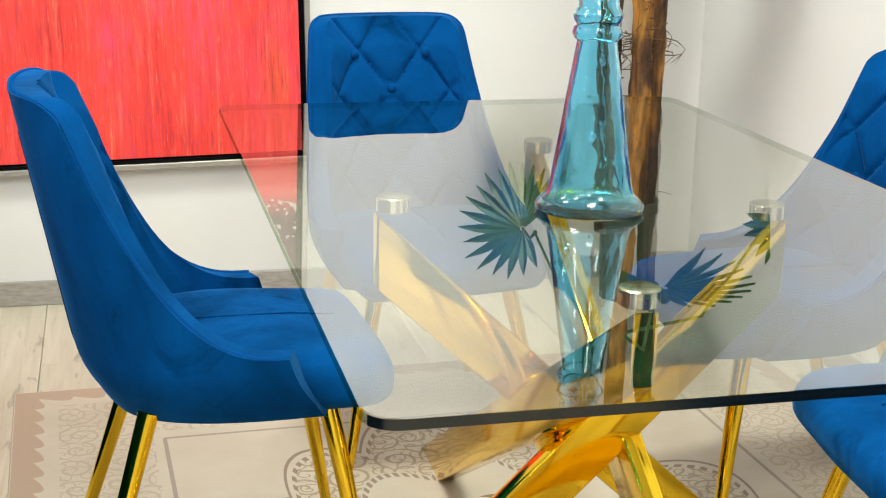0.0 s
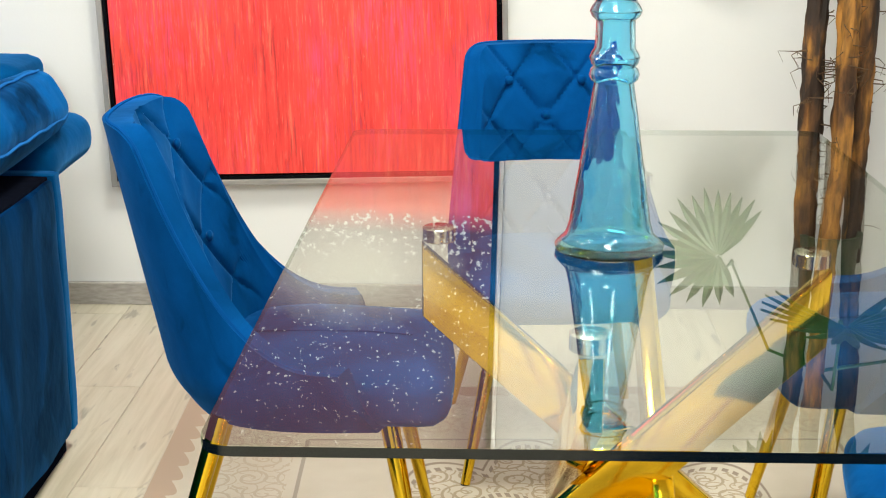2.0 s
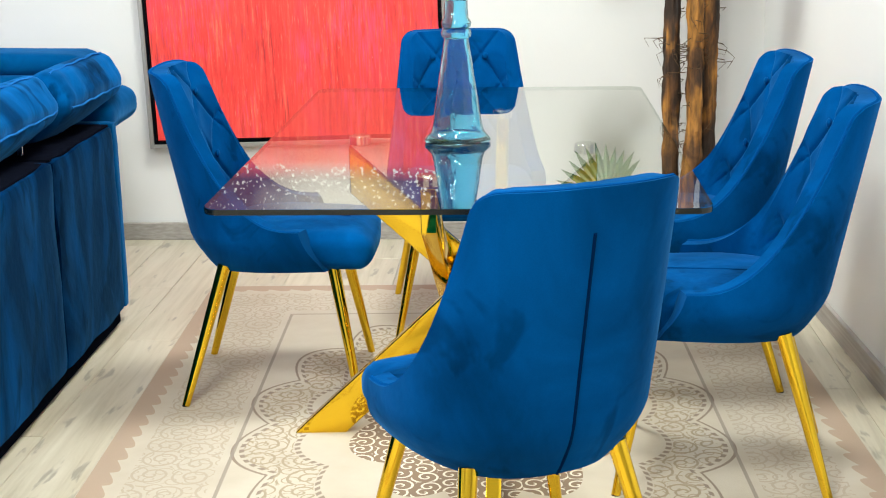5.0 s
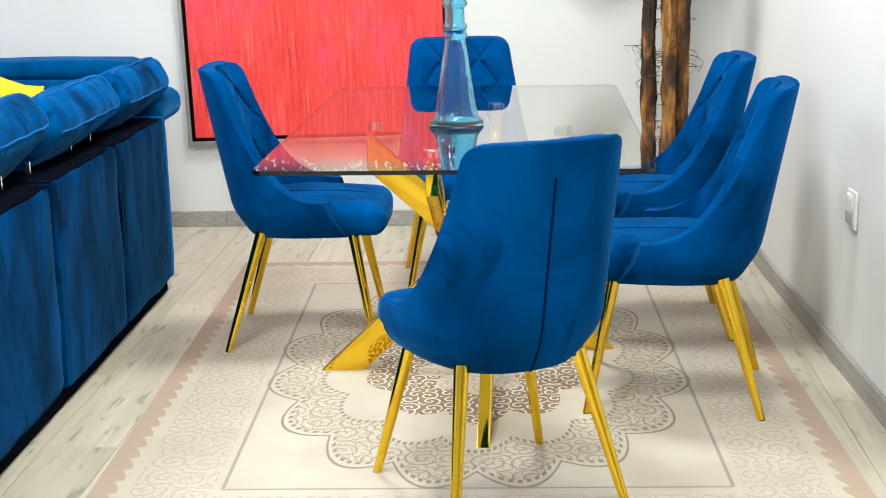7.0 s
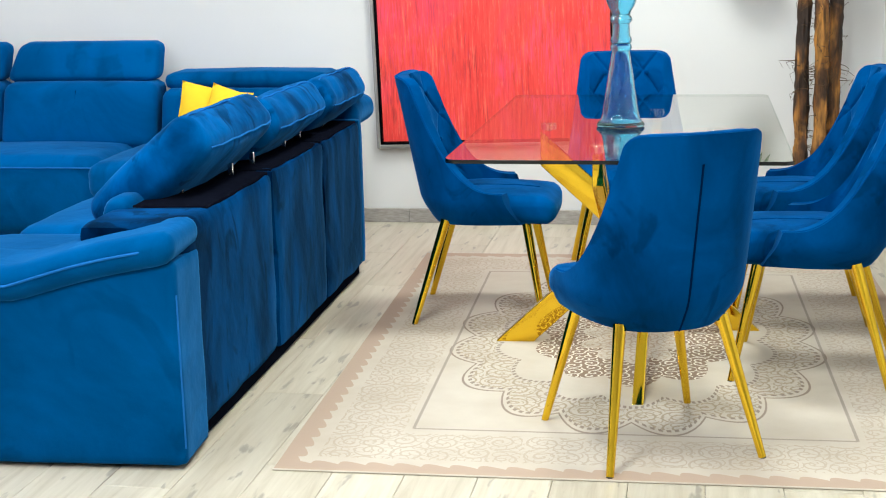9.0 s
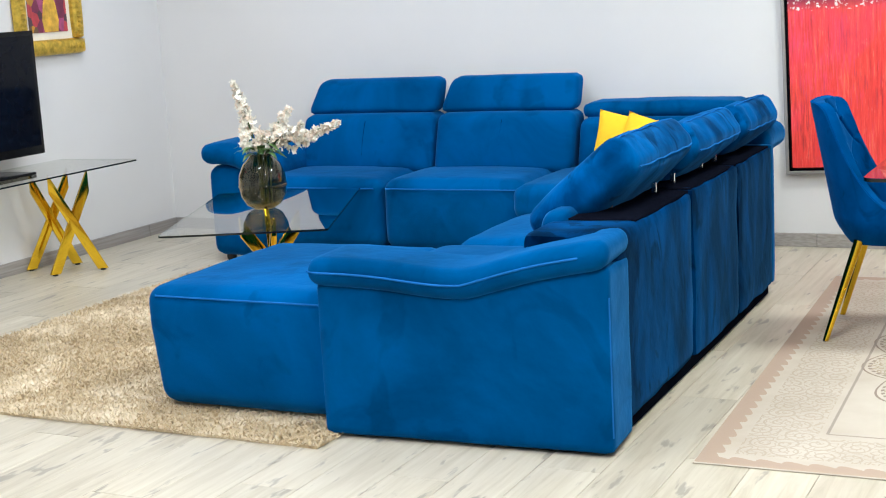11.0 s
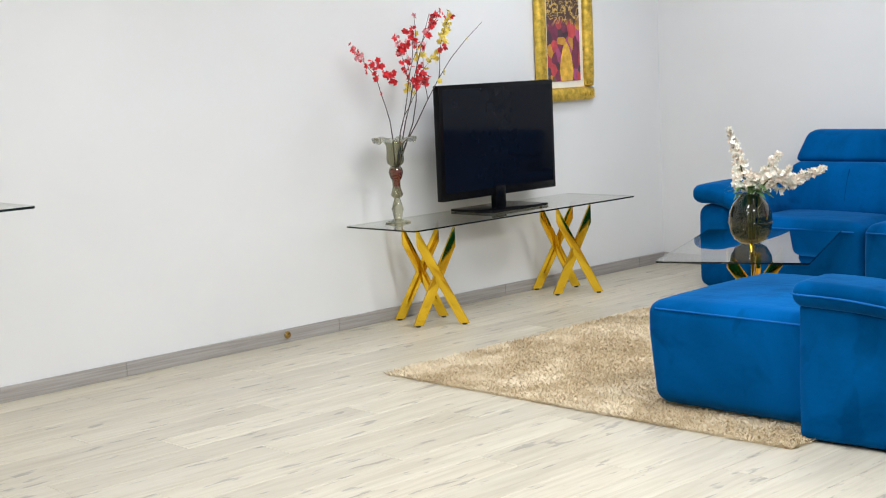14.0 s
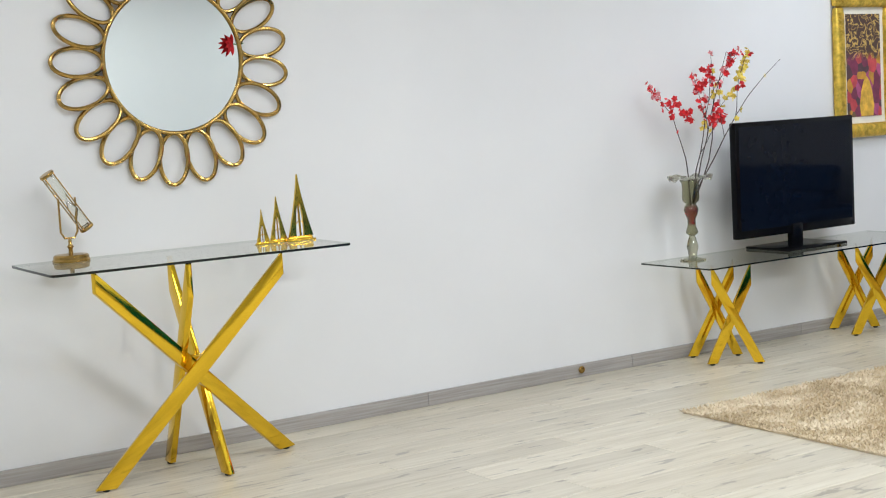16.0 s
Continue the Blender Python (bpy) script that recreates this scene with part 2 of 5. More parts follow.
def plank_mat():
    m, ns, ls, b = mat("pale_oak_plank")
    t = ns.new("ShaderNodeTexCoord")
    info = ns.new("ShaderNodeObjectInfo")
    add = ns.new("ShaderNodeVectorMath")
    add.operation = "MULTIPLY_ADD"
    add.inputs[1].default_value = (1, 1, 1)
    comb = ns.new("ShaderNodeCombineXYZ")
    sc = ns.new("ShaderNodeMath")
    sc.operation = "MULTIPLY"
    sc.inputs[1].default_value = 37.0
    ls.new(info.outputs["Random"], sc.inputs[0])
    for k in range(3):
        ls.new(sc.outputs[0], comb.inputs[k])
    ls.new(t.outputs["Object"], add.inputs[0])
    ls.new(comb.outputs[0], add.inputs[2])

    def mapped(s):
        mp = ns.new("ShaderNodeMapping")
        mp.inputs["Scale"].default_value = s
        ls.new(add.outputs[0], mp.inputs[0])
        return mp.outputs[0]
    grain = node(ns, "ShaderNodeTexNoise", Scale=1.0, Detail=8.0, Roughness=0.62, Distortion=0.6)
    ls.new(mapped((34, 2.2, 20)), grain.inputs["Vector"])
    cloud = node(ns, "ShaderNodeTexNoise", Scale=1.0, Detail=3.0)
    ls.new(mapped((6, 1.4, 4)), cloud.inputs["Vector"])
    knots = node(ns, "ShaderNodeTexNoise", Scale=1.0, Detail=3.0, Roughness=0.5, Distortion=0.3)
    ls.new(mapped((24, 5.5, 9)), knots.inputs["Vector"])
    r1 = ramp(ns, [(0.28, (0.455, 0.40, 0.305)), (0.50, (0.56, 0.505, 0.405)), (0.74, (0.635, 0.585, 0.485))])
    ls.new(grain.outputs[0], r1.inputs[0])
    r2 = ramp(ns, [(0.3, (0.86, 0.84, 0.81)), (0.7, (1, 1, 1))])
    ls.new(cloud.outputs[0], r2.inputs[0])
    m1 = ns.new("ShaderNodeMix")
    m1.data_type, m1.blend_type = "RGBA", "MULTIPLY"
    m1.inputs["Factor"].default_value = 0.75
    ls.new(r1.outputs[0], m1.inputs["A"])
    ls.new(r2.outputs[0], m1.inputs["B"])
    r3 = ramp(ns, [(0.615, (0, 0, 0)), (0.68, (1, 1, 1))])
    ls.new(knots.outputs[0], r3.inputs[0])
    kf = ns.new("ShaderNodeMath")
    kf.operation = "MULTIPLY"
    kf.inputs[1].default_value = 0.62
    ls.new(r3.outputs[0], kf.inputs[0])
    m2 = ns.new("ShaderNodeMix")
    m2.data_type = "RGBA"
    m2.inputs["B"].default_value = (0.20, 0.175, 0.15, 1)
    ls.new(kf.outputs[0], m2.inputs["Factor"])
    ls.new(m1.outputs["Result"], m2.inputs["A"])
    tone = ns.new("ShaderNodeMapRange")
    tone.inputs["To Min"].default_value, tone.inputs["To Max"].default_value = 0.90, 1.06
    ls.new(info.outputs["Random"], tone.inputs["Value"])
    m3 = ns.new("ShaderNodeVectorMath")
    m3.operation = "SCALE"
    ls.new(m2.outputs["Result"], m3.inputs[0])
    ls.new(tone.outputs[0], m3.inputs["Scale"])
    ls.new(m3.outputs[0], b.inputs["Base Color"])
    b.inputs["Roughness"].default_value = 0.36
    b.inputs["Specular IOR Level"].default_value = 0.4
    bump(ns, ls, b, grain.outputs[0], 0.06, 0.003)
    return m


BLACK.node_tree.nodes["Principled BSDF"].inputs["Specular IOR Level"].default_value = 0.12


def glass_mat(name, color, rough=0.0, ior=1.5, film=0.0):
    m, ns, ls, b = mat(name)
    b.inputs["Base Color"].default_value = (*color, 1)
    b.inputs["Transmission Weight"].default_value = 1.0
    b.inputs["Roughness"].default_value = rough
    b.inputs["IOR"].default_value = ior
    if film:   # hand-blown unevenness
        n = node(ns, "ShaderNodeTexNoise", Scale=26.0, Detail=2.0)
        ls.new(coords(ns, ls, (1, 1, 0.5)), n.inputs["Vector"])
        bump(ns, ls, b, n.outputs[0], film, 0.006)
    return m


def sheet_glass(name, tint, gloss=True):
    """Clear plate glass: see-through, with a gloss that grows at grazing angles."""
    m, ns, ls, b = mat(name)
    ns.remove(b)
    out = ns["Material Output"]
    tr = ns.new("ShaderNodeBsdfTransparent")
    tr.inputs[0].default_value = (*tint, 1)
    if not gloss:
        ls.new(tr.outputs[0], out.inputs[0])
        return m
    gl = ns.new("ShaderNodeBsdfGlossy")
    gl.inputs["Roughness"].default_value = 0.0
    lw = node(ns, "ShaderNodeLayerWeight", Blend=0.5)
    pw = ns.new("ShaderNodeMath")
    pw.operation = "POWER"
    pw.inputs[1].default_value = 2.4
    ls.new(lw.outputs["Facing"], pw.inputs[0])
    sc = ns.new("ShaderNodeMath")
    sc.operation = "MULTIPLY_ADD"
    sc.inputs[1].default_value, sc.inputs[2].default_value = 0.95, 0.06
    ls.new(pw.outputs[0], sc.inputs[0])
    mx = ns.new("ShaderNodeMixShader")
    ls.new(sc.outputs[0], mx.inputs[0])
    ls.new(tr.outputs[0], mx.inputs[1])
    ls.new(gl.outputs[0], mx.inputs[2])
    ls.new(mx.outputs[0], out.inputs[0])
    return m


def glass_top(w, l, z0, z1, corner, parent):
    """A glass tabletop: glossy upper face, clear below, no shadow of its own."""
    ob = part("tabletop", plate(w, l, z0, z1, corner, 6), SHEET_LOW, parent, "clear tempered glass top", False)
    ob.data.materials.append(SHEET)
    for p in ob.data.polygons:
        if p.normal.z > 0.9:
            p.material_index = 1
    ob.visible_shadow = False
    return ob


BASEBOARD = baseboard_mat()
PLANK = plank_mat()
SHEET = sheet_glass("clear_table_glass", (0.955, 0.97, 0.90))
SHEET_LOW = sheet_glass("clear_glass_underside", (0.94, 0.955, 0.90), False)
# dark reflection of the near glass rims, painted as a colour
DARK_REFLECTION_EDGE = simple("dark_reflection_edge", (0.002, 0.004, 0.004), 0.25)
BLUE_GLASS = glass_mat("blue_glass", (0.40, 0.83, 0.995), film=0.35)
PALE_EDGE = sheet_glass("pale_glass_edge", (0.62, 0.70, 0.64), False)
SMOKE_GLASS = glass_mat("smoked_glass", (0.43, 0.37, 0.22))
CLEAR_GLASS = glass_mat("clear_glass", (0.93, 0.93, 0.88))
GREEN_GLASS = glass_mat("olive_glass", (0.56, 0.55, 0.42))


# ---------- the room ----------
T = 0.15
struct("ceiling", box((XL - T, YF - T, CEIL), (XO + T, YB + T, CEIL + 0.15)), CEILING_PAINT, "plain white painted ceiling over the showroom", "ceiling")
struct("wall_north", box((XL - T, YB, 0), (XR + T, YB + T, CEIL)), WALL, "smooth white painted wall behind the sofa and painting", "wall")
struct("wall_south", box((XL - T, YF - T, 0), (XO + T, YF, CEIL)), WALL, "plain white wall closing the room", "wall")
struct("wall_return", box((XR + 0.039 + T, YO, 0), (XO + T, YO + T, CEIL)), WALL, "plain white wall stepping back into the showroom", "wall")
struct("wall_far_east", box((XO, YF, 0), (XO + T, YO, CEIL)), WALL, "plain white wall closing the showroom", "wall")
EAST = pose(XR + 0.039, YO, 0, 0, 0, 2.05)   # this wall stands slightly out of square
struct("wall_east", move(box((0, 0, 0), (T + 0.12, YB - YO + 0.1, CEIL)), EAST), WALL, "smooth white wall beside the dining set", "wall")
struct("wall_west", box((XL - T, YF, 0), (XL, YB, CEIL)), WALL, "smooth white wall behind the television", "wall")
sub = simple("screed", (0.22, 0.20, 0.18), 0.9)
floor = struct("floor", box((XL - T, YF - T, -0.12), (XO + T, YB + T, -0.009)), sub, "pale whitewashed oak laminate floor with grey knots", "floor")

BB = 0.066
for nm, lo, hi, ax in (("baseboard_north", (XL + 0.014, YB - 0.013, 0), (XR - 0.106, YB, BB), 0),
                       ("baseboard_west", (XL, YF, 0), (XL + 0.013, YB, BB), 1),
                       ("baseboard_east", (-0.013, 0, 0), (0, YB - YO - 0.02, BB), 1)):
    turned = EAST if nm.endswith("east") else Matrix()
    par = struct(nm, move(box(lo, hi), turned), simple("baseboard_back", (0.2, 0.18, 0.17), 0.7), "grey wood-grain skirting board in lengths", "baseboard")
    # lengths of board, butted with a hairline joint
    a, e = lo[ax], hi[ax]
    p = a
    while p < e - 0.01:
        q = min(p + 1.32, e)
        l2, h2 = list(lo), list(hi)
        l2[ax], h2[ax] = p + 0.0012, q - 0.0012
        if ax == 0:
            l2[1] -= 0.004
        elif nm.endswith("west"):
            h2[0] += 0.004
        else:
            l2[0] -= 0.004
        h2[2] += 0.003
        part("board", move(box(l2, h2, 0.002, 1), turned), BASEBOARD, par)
        p = q

# ceiling panel lights
LIGHTS = [(-0.25, 0.55, 62), (-0.4, -1.7, 44), (-1.5, -4.1, 78), (-2.6, -0.1, 20), (-2.7, -1.7, 34), (-2.9, -3.3, 16), (-4.0, 0.5, 24), (-3.8, -4.8, 5), (-1.4, -6.3, 12), (0.45, -2.9, 40), (3.2, -4.6, 30)]
led = bpy.data.materials.new("led_diffuser")
led.use_nodes = True
led.node_tree.nodes["Principled BSDF"].inputs["Emission Color"].default_value = (1, 0.97, 0.92, 1)
led.node_tree.nodes["Principled BSDF"].inputs["Emission Strength"].default_value = 5.0
first = None
for x, y, watts in LIGHTS:
    m = pose(x, y, CEIL)
    if first is None:
        first = thing("ceiling_light", (x, y, CEIL), "square white flush ceiling light panel, lit", "ceiling light", "ceiling lights")
        part("frame", join(box((-0.31, -0.31, -0.03), (-0.29, 0.31, 0)), box((0.29, -0.31, -0.03), (0.31, 0.31, 0)), box((-0.29, -0.31, -0.03), (0.29, -0.29, 0)), box((-0.29, 0.29, -0.03), (0.29, 0.31, 0))), WHITE_PLASTIC, first, smooth=False)
        part("diffuser", box((-0.29, -0.29, -0.02), (0.29, 0.29, -0.004)), led, first, smooth=False)
    else:
        copy_thing(first, m)
    la = bpy.data.lights.new("panel_lamp", "AREA")
    la.shape, la.size, la.energy, la.color = "SQUARE", 0.56, watts, COOL_LED if x < -1.2 else WARM_LED
    lo = new("panel_lamp", la)
    lo.matrix_world = pose(x, y, CEIL - 0.035)


# ---------- dining chairs ----------
def shell_point(q, v, inner):
    """A point of the wrapped chair back. q: -1 to 1 round it, v: 0 at the foot to 1 at its rim."""
    a = abs(q)
    if a < 0.54:
        top = 0.889 - 0.030 * (a / 0.54) ** 8
    else:
        s = (a - 0.54) / 0.46
        top = 0.486 + 0.373 * max(0.0, 1 - s) ** 2.3
    bottom = 0.358 + 0.022 * max(0, a - 0.4)
    z = bottom + (top - bottom) * v
    k = max(0.0, min(1.0, (z - 0.40) / 0.50))
    w = 0.250 - 0.027 * k ** 1.2 - 0.030 * max(0, (0.47 - z) / 0.085) ** 2
    yb = -0.236 - 0.095 * k + 0.03 * max(0, (0.47 - z) / 0.09) ** 2
    th = math.pi / 2 * (1 - q)
    c, s = math.cos(th), math.sin(th)
    reach = 0.335 - 0.06 * k
    e = 0.78 - 0.14 * k
    x = w * math.copysign(abs(c) ** e, c)
    y = yb + reach * (1 - abs(s) ** e)
    if inner:
        t = 0.050 * (1 - 0.12 * k)
        t += (0.052 - 0.034 * k) * max(0.0, 1 - (a / 0.80) ** 2) * min(1.0, max(0.0, (top - z) / 0.06))
        # diamond tufting
        u, r = x / 0.167, (z - 0.725) / 0.18
        d = min(abs((u + r + 0.5) % 1 - 0.5), abs((u - r + 0.5) % 1 - 0.5))
        fade = max(0.0, 1 - (a / 0.62) ** 4)
        t += fade * (0.0145 * (1 - math.exp(-d / 0.055)) - 0.008)
        f1, f2 = min(1.0, max(0.0, (a - 0.15) / 0.4)), min(1.0, max(0.0, (a - 0.45) / 0.35))
        n = Vector((-x * (2 + 2.17 * f1 * f1 * (3 - 2 * f1)), 1 - 0.65 * f2 * f2 * (3 - 2 * f2), 0)).normalized()
        x, y = x + n.x * t, y + n.y * t
    return Vector((x, y, z))


def chair(name, at, rz, label):
    ob = thing(name, at, label, "chair", "chairs round the dining table", rz)
    nq, nv = 120, 84
    bm = bmesh.new()
    grid = {}
    for inner in (0, 1):
        for i in range(nq + 1):
            for j in range(nv + 1):
                grid[inner, i, j] = bm.verts.new(shell_point(-1 + 2 * i / nq, j / nv, inner))
    for i in range(nq):
        for j in range(nv):
            bm.faces.new([grid[0, i, j], grid[0, i + 1, j], grid[0, i + 1, j + 1], grid[0, i, j + 1]][::-1])
            bm.faces.new([grid[1, i, j], grid[1, i + 1, j], grid[1, i + 1, j + 1], grid[1, i, j + 1]])
        bm.faces.new([grid[0, i, nv], grid[0, i + 1, nv], grid[1, i + 1, nv], grid[1, i, nv]][::-1])
        bm.faces.new([grid[0, i, 0], grid[0, i + 1, 0], grid[1, i + 1, 0], grid[1, i, 0]])
    for j in range(nv):
        bm.faces.new([grid[0, 0, j], grid[0, 0, j + 1], grid[1, 0, j + 1], grid[1, 0, j]][::-1])
        bm.faces.new([grid[0, nq, j], grid[0, nq, j + 1], grid[1, nq, j + 1], grid[1, nq, j]])
    rim = [e for e in bm.edges if len(e.link_faces) == 2 and e.calc_face_angle(0) > 0.9]
    bmesh.ops.bevel(bm, geom=rim, offset=0.017, segments=4, profile=0.5, affect="EDGES")
    bmesh.ops.recalc_face_normals(bm, faces=bm.faces)
    back = part("backrest", bm, VELVET, ob, "button-tufted wraparound backrest")
    back.data.shade_smooth()
    # welt seam down the middle of the back, piping round the rim
    pts = [shell_point(0.0, v / 14, 0) + Vector((0, -0.0005, 0)) for v in range(0, 13)]
    part("back_seam", tube(pts, 0.0032, 6), SEAM, back)
    pts = [(shell_point(-1 + 2 * i / 70, 1, 0) * 0.85 + shell_point(-1 + 2 * i / 70, 1, 1) * 0.15) for i in range(71)]
    part("piping", tube(pts, 0.0035, 6), CHAIR_PIPING, back)
    for x, z in ((-0.0835, 0.815), (0.0835, 0.815), (0.0, 0.725), (-0.0835, 0.635), (0.0835, 0.635), (0.0, 0.545)):
        best = min((shell_point(i / 60, j / 40, 1) for i in range(-30, 31) for j in range(8, 40)), key=lambda p: (p.x - x) ** 2 + (p.z - z) ** 2)
        c = best + Vector((0, 0.003, 0))
        b = bmesh.new()
        bmesh.ops.create_uvsphere(b, u_segments=12, v_segments=8, radius=0.011)
        part("button", move(b, pose(*c) @ Matrix.Diagonal((1, 0.6, 1, 1))), VELVET, back)
    seat = soft((-0.212, -0.150, 0.377), (0.212, 0.256, 0.472), 0.04, (0.0, 0.012, 0.012), 12, 0.002)
    for v in seat.verts:
        f = (v.co.y + 0.2) / 0.46
        v.co.x *= 1.03 - 0.07 * max(0, f) ** 3 - 0.55 * max(0, 0.42 - f)
        v.co.z -= 0.012 * max(0, f) ** 3
    seat_ob = part("seat", seat, VELVET, ob, "padded velvet seat")
    part("seat_seam", tube([(0, -0.16, 0.4805), (0, -0.01, 0.4825), (0, 0.11, 0.481), (0, 0.19, 0.4735)], 0.0014, 6), VELVET, seat_ob)
    part("underframe", box((-0.13, -0.12, 0.367), (0.13, 0.16, 0.381), 0.006), BLACK, ob)
    for sx, sy in ((-1, -1), (1, -1), (1, 1), (-1, 1)):
        top, foot = Vector((sx * 0.145, sy * 0.145 + 0.005, 0.376)), Vector((sx * (0.224 if sy > 0 else 0.217), 0.218 if sy > 0 else -0.252, 0.006))
        leg = part("leg", tube([top, (top * 2 + foot) / 3, foot], [0.0175, 0.0155, 0.0105], 20), GOLD, ob, "tapered polished gold metal leg")
        part("foot_cap", lathe([(0.0095, 0), (0.0105, 0.004), (0.0100, 0.008)], 14), FOOT, leg, at=(-foot.x, -foot.y, 0))
    return ob


CH = "blue velvet chair with gold legs"
chair_a = chair("dining_chair", (-0.568, 0.288, 0), -88, CH + ", beside the glass table")
tagged(copy_thing(chair_a, pose(0.063, -1.005, 0, 0, 0, 26)), CH + ", turned at the table end")
tagged(copy_thing(chair_a, pose(0.543, -0.290, 0, 0, 0, 83)), CH + ", on the wall side")
tagged(copy_thing(chair_a, pose(0.534, 0.400, 0, 0, 0, 90.5)), CH + ", near the palm at the table")
tagged(copy_thing(chair_a, pose(-0.088, 0.905, 0, 0, 0, 186)), CH + ", in front of the red painting")

# ---------- glass dining table ----------
TX, TY, TZ = -0.039, -0.002, 0.75
dt = thing("dining_table", (TX, TY, 0), "clear rectangular glass dining table on crossed gold bars", "table")
glass_top(0.979, 1.669, TZ - 0.012, TZ, 0.035, dt)


def edge_band(parent, w, l, z0, z1, corner, ends, off=0.0006):
    """The polished rim of a glass top: a dark reflection painted on the sides named in ends, pale green elsewhere."""
    for dark in (True, False):
        bm = bmesh.new()
        pts = []
        for cx, cy, a0 in ((w / 2 - corner, l / 2 - corner, 0), (-w / 2 + corner, l / 2 - corner, 90), (-w / 2 + corner, -l / 2 + corner, 180), (w / 2 - corner, -l / 2 + corner, 270)):
            for i in range(7):
                a = radians(a0 + 15 * i)
                pts.append((cx + (corner + off) * math.cos(a), cy + (corner + off) * math.sin(a)))
        n = len(pts)
        for i in range(n):
            (x0, y0), (x1, y1) = pts[i], pts[(i + 1) % n]
            nx_, ny_ = (y1 - y0), (x0 - x1)
            ln = math.hypot(nx_, ny_) or 1.0
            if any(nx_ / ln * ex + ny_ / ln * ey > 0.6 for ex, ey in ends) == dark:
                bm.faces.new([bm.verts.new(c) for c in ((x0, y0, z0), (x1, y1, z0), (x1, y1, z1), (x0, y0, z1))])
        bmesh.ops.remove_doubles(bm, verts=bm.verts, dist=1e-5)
        part("glass_edge", bm, DARK_REFLECTION_EDGE if dark else PALE_EDGE, parent, "polished glass edge with a painted dark reflection" if dark else "pale polished glass edge")


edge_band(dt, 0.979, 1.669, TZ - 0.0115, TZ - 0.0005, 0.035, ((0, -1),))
PUCKS = [(-0.282, 0.067), (0.282, -0.066), (-0.075, -0.446), (0.076, 0.468)]
FEET = [(0.385, 0.105), (-0.385, -0.105), (-0.06, 0.66), (0.064, -0.66)]
for (px, py), (fx, fy) in zip(PUCKS, FEET):
    p, q = Vector((px, py, TZ - 0.036)), Vector((fx, fy, 0.004))
    out = Vector((p.x - q.x, p.y - q.y, 0)).normalized() * 0.028
    b = part("leg", bar(p + out, q, 0.088, 0.034), GOLD, dt, "polished gold flat bar leg")
    part("mount", lathe([(0.024, 0), (0.027, 0.002), (0.027, 0.022), (0.024, 0.024)], 28), CHROME, dt, "round steel glass mount", at=(-px, -py, -(TZ - 0.0365)))
part("hub", soft((-0.055, -0.055, 0.31), (0.055, 0.055, 0.41), 0.02, n=4), GOLD, dt)

# ---------- blue glass vase ----------
vase = thing("glass_vase", (-0.065, -0.113, TZ), "tall turquoise blue blown glass vase with ringed neck", "vase")
prof = [(0.0, 0.0), (0.070, 0.0), (0.079, 0.004), (0.080, 0.009), (0.074, 0.016), (0.064, 0.026), (0.059, 0.045), (0.053, 0.085), (0.046, 0.13), (0.039, 0.18), (0.032, 0.225), (0.0285, 0.247),
        (0.034, 0.252), (0.036, 0.259), (0.034, 0.266), (0.030, 0.270), (0.034, 0.276), (0.036, 0.283), (0.033, 0.290), (0.029, 0.296), (0.0275, 0.335), (0.034, 0.341), (0.037, 0.348), (0.034, 0.355),
        (0.029, 0.362), (0.033, 0.375), (0.045, 0.395), (0.052, 0.42), (0.050, 0.45), (0.043, 0.475), (0.046, 0.49)]
for nm, lo, hi, note in (("body", 0, 12, "flared conical body with a rolled foot"), ("neck", 11, 25, "slender neck with three rolled rings"), ("bowl", 24, 31, "open bulb mouth")):
    out = [(r, z + (0.0003 if k == 0 and lo else 0)) for k, (r, z) in enumerate(prof[lo:hi])]
    inn = [(max(0.0, r - 0.0045), z) for r, z in out[::-1] if z > 0.012]
    part(nm, lathe(out + inn + ([(0.0, 0.013)] if lo == 0 else [out[0]]), 64, cap=False), BLUE_GLASS, vase, note)

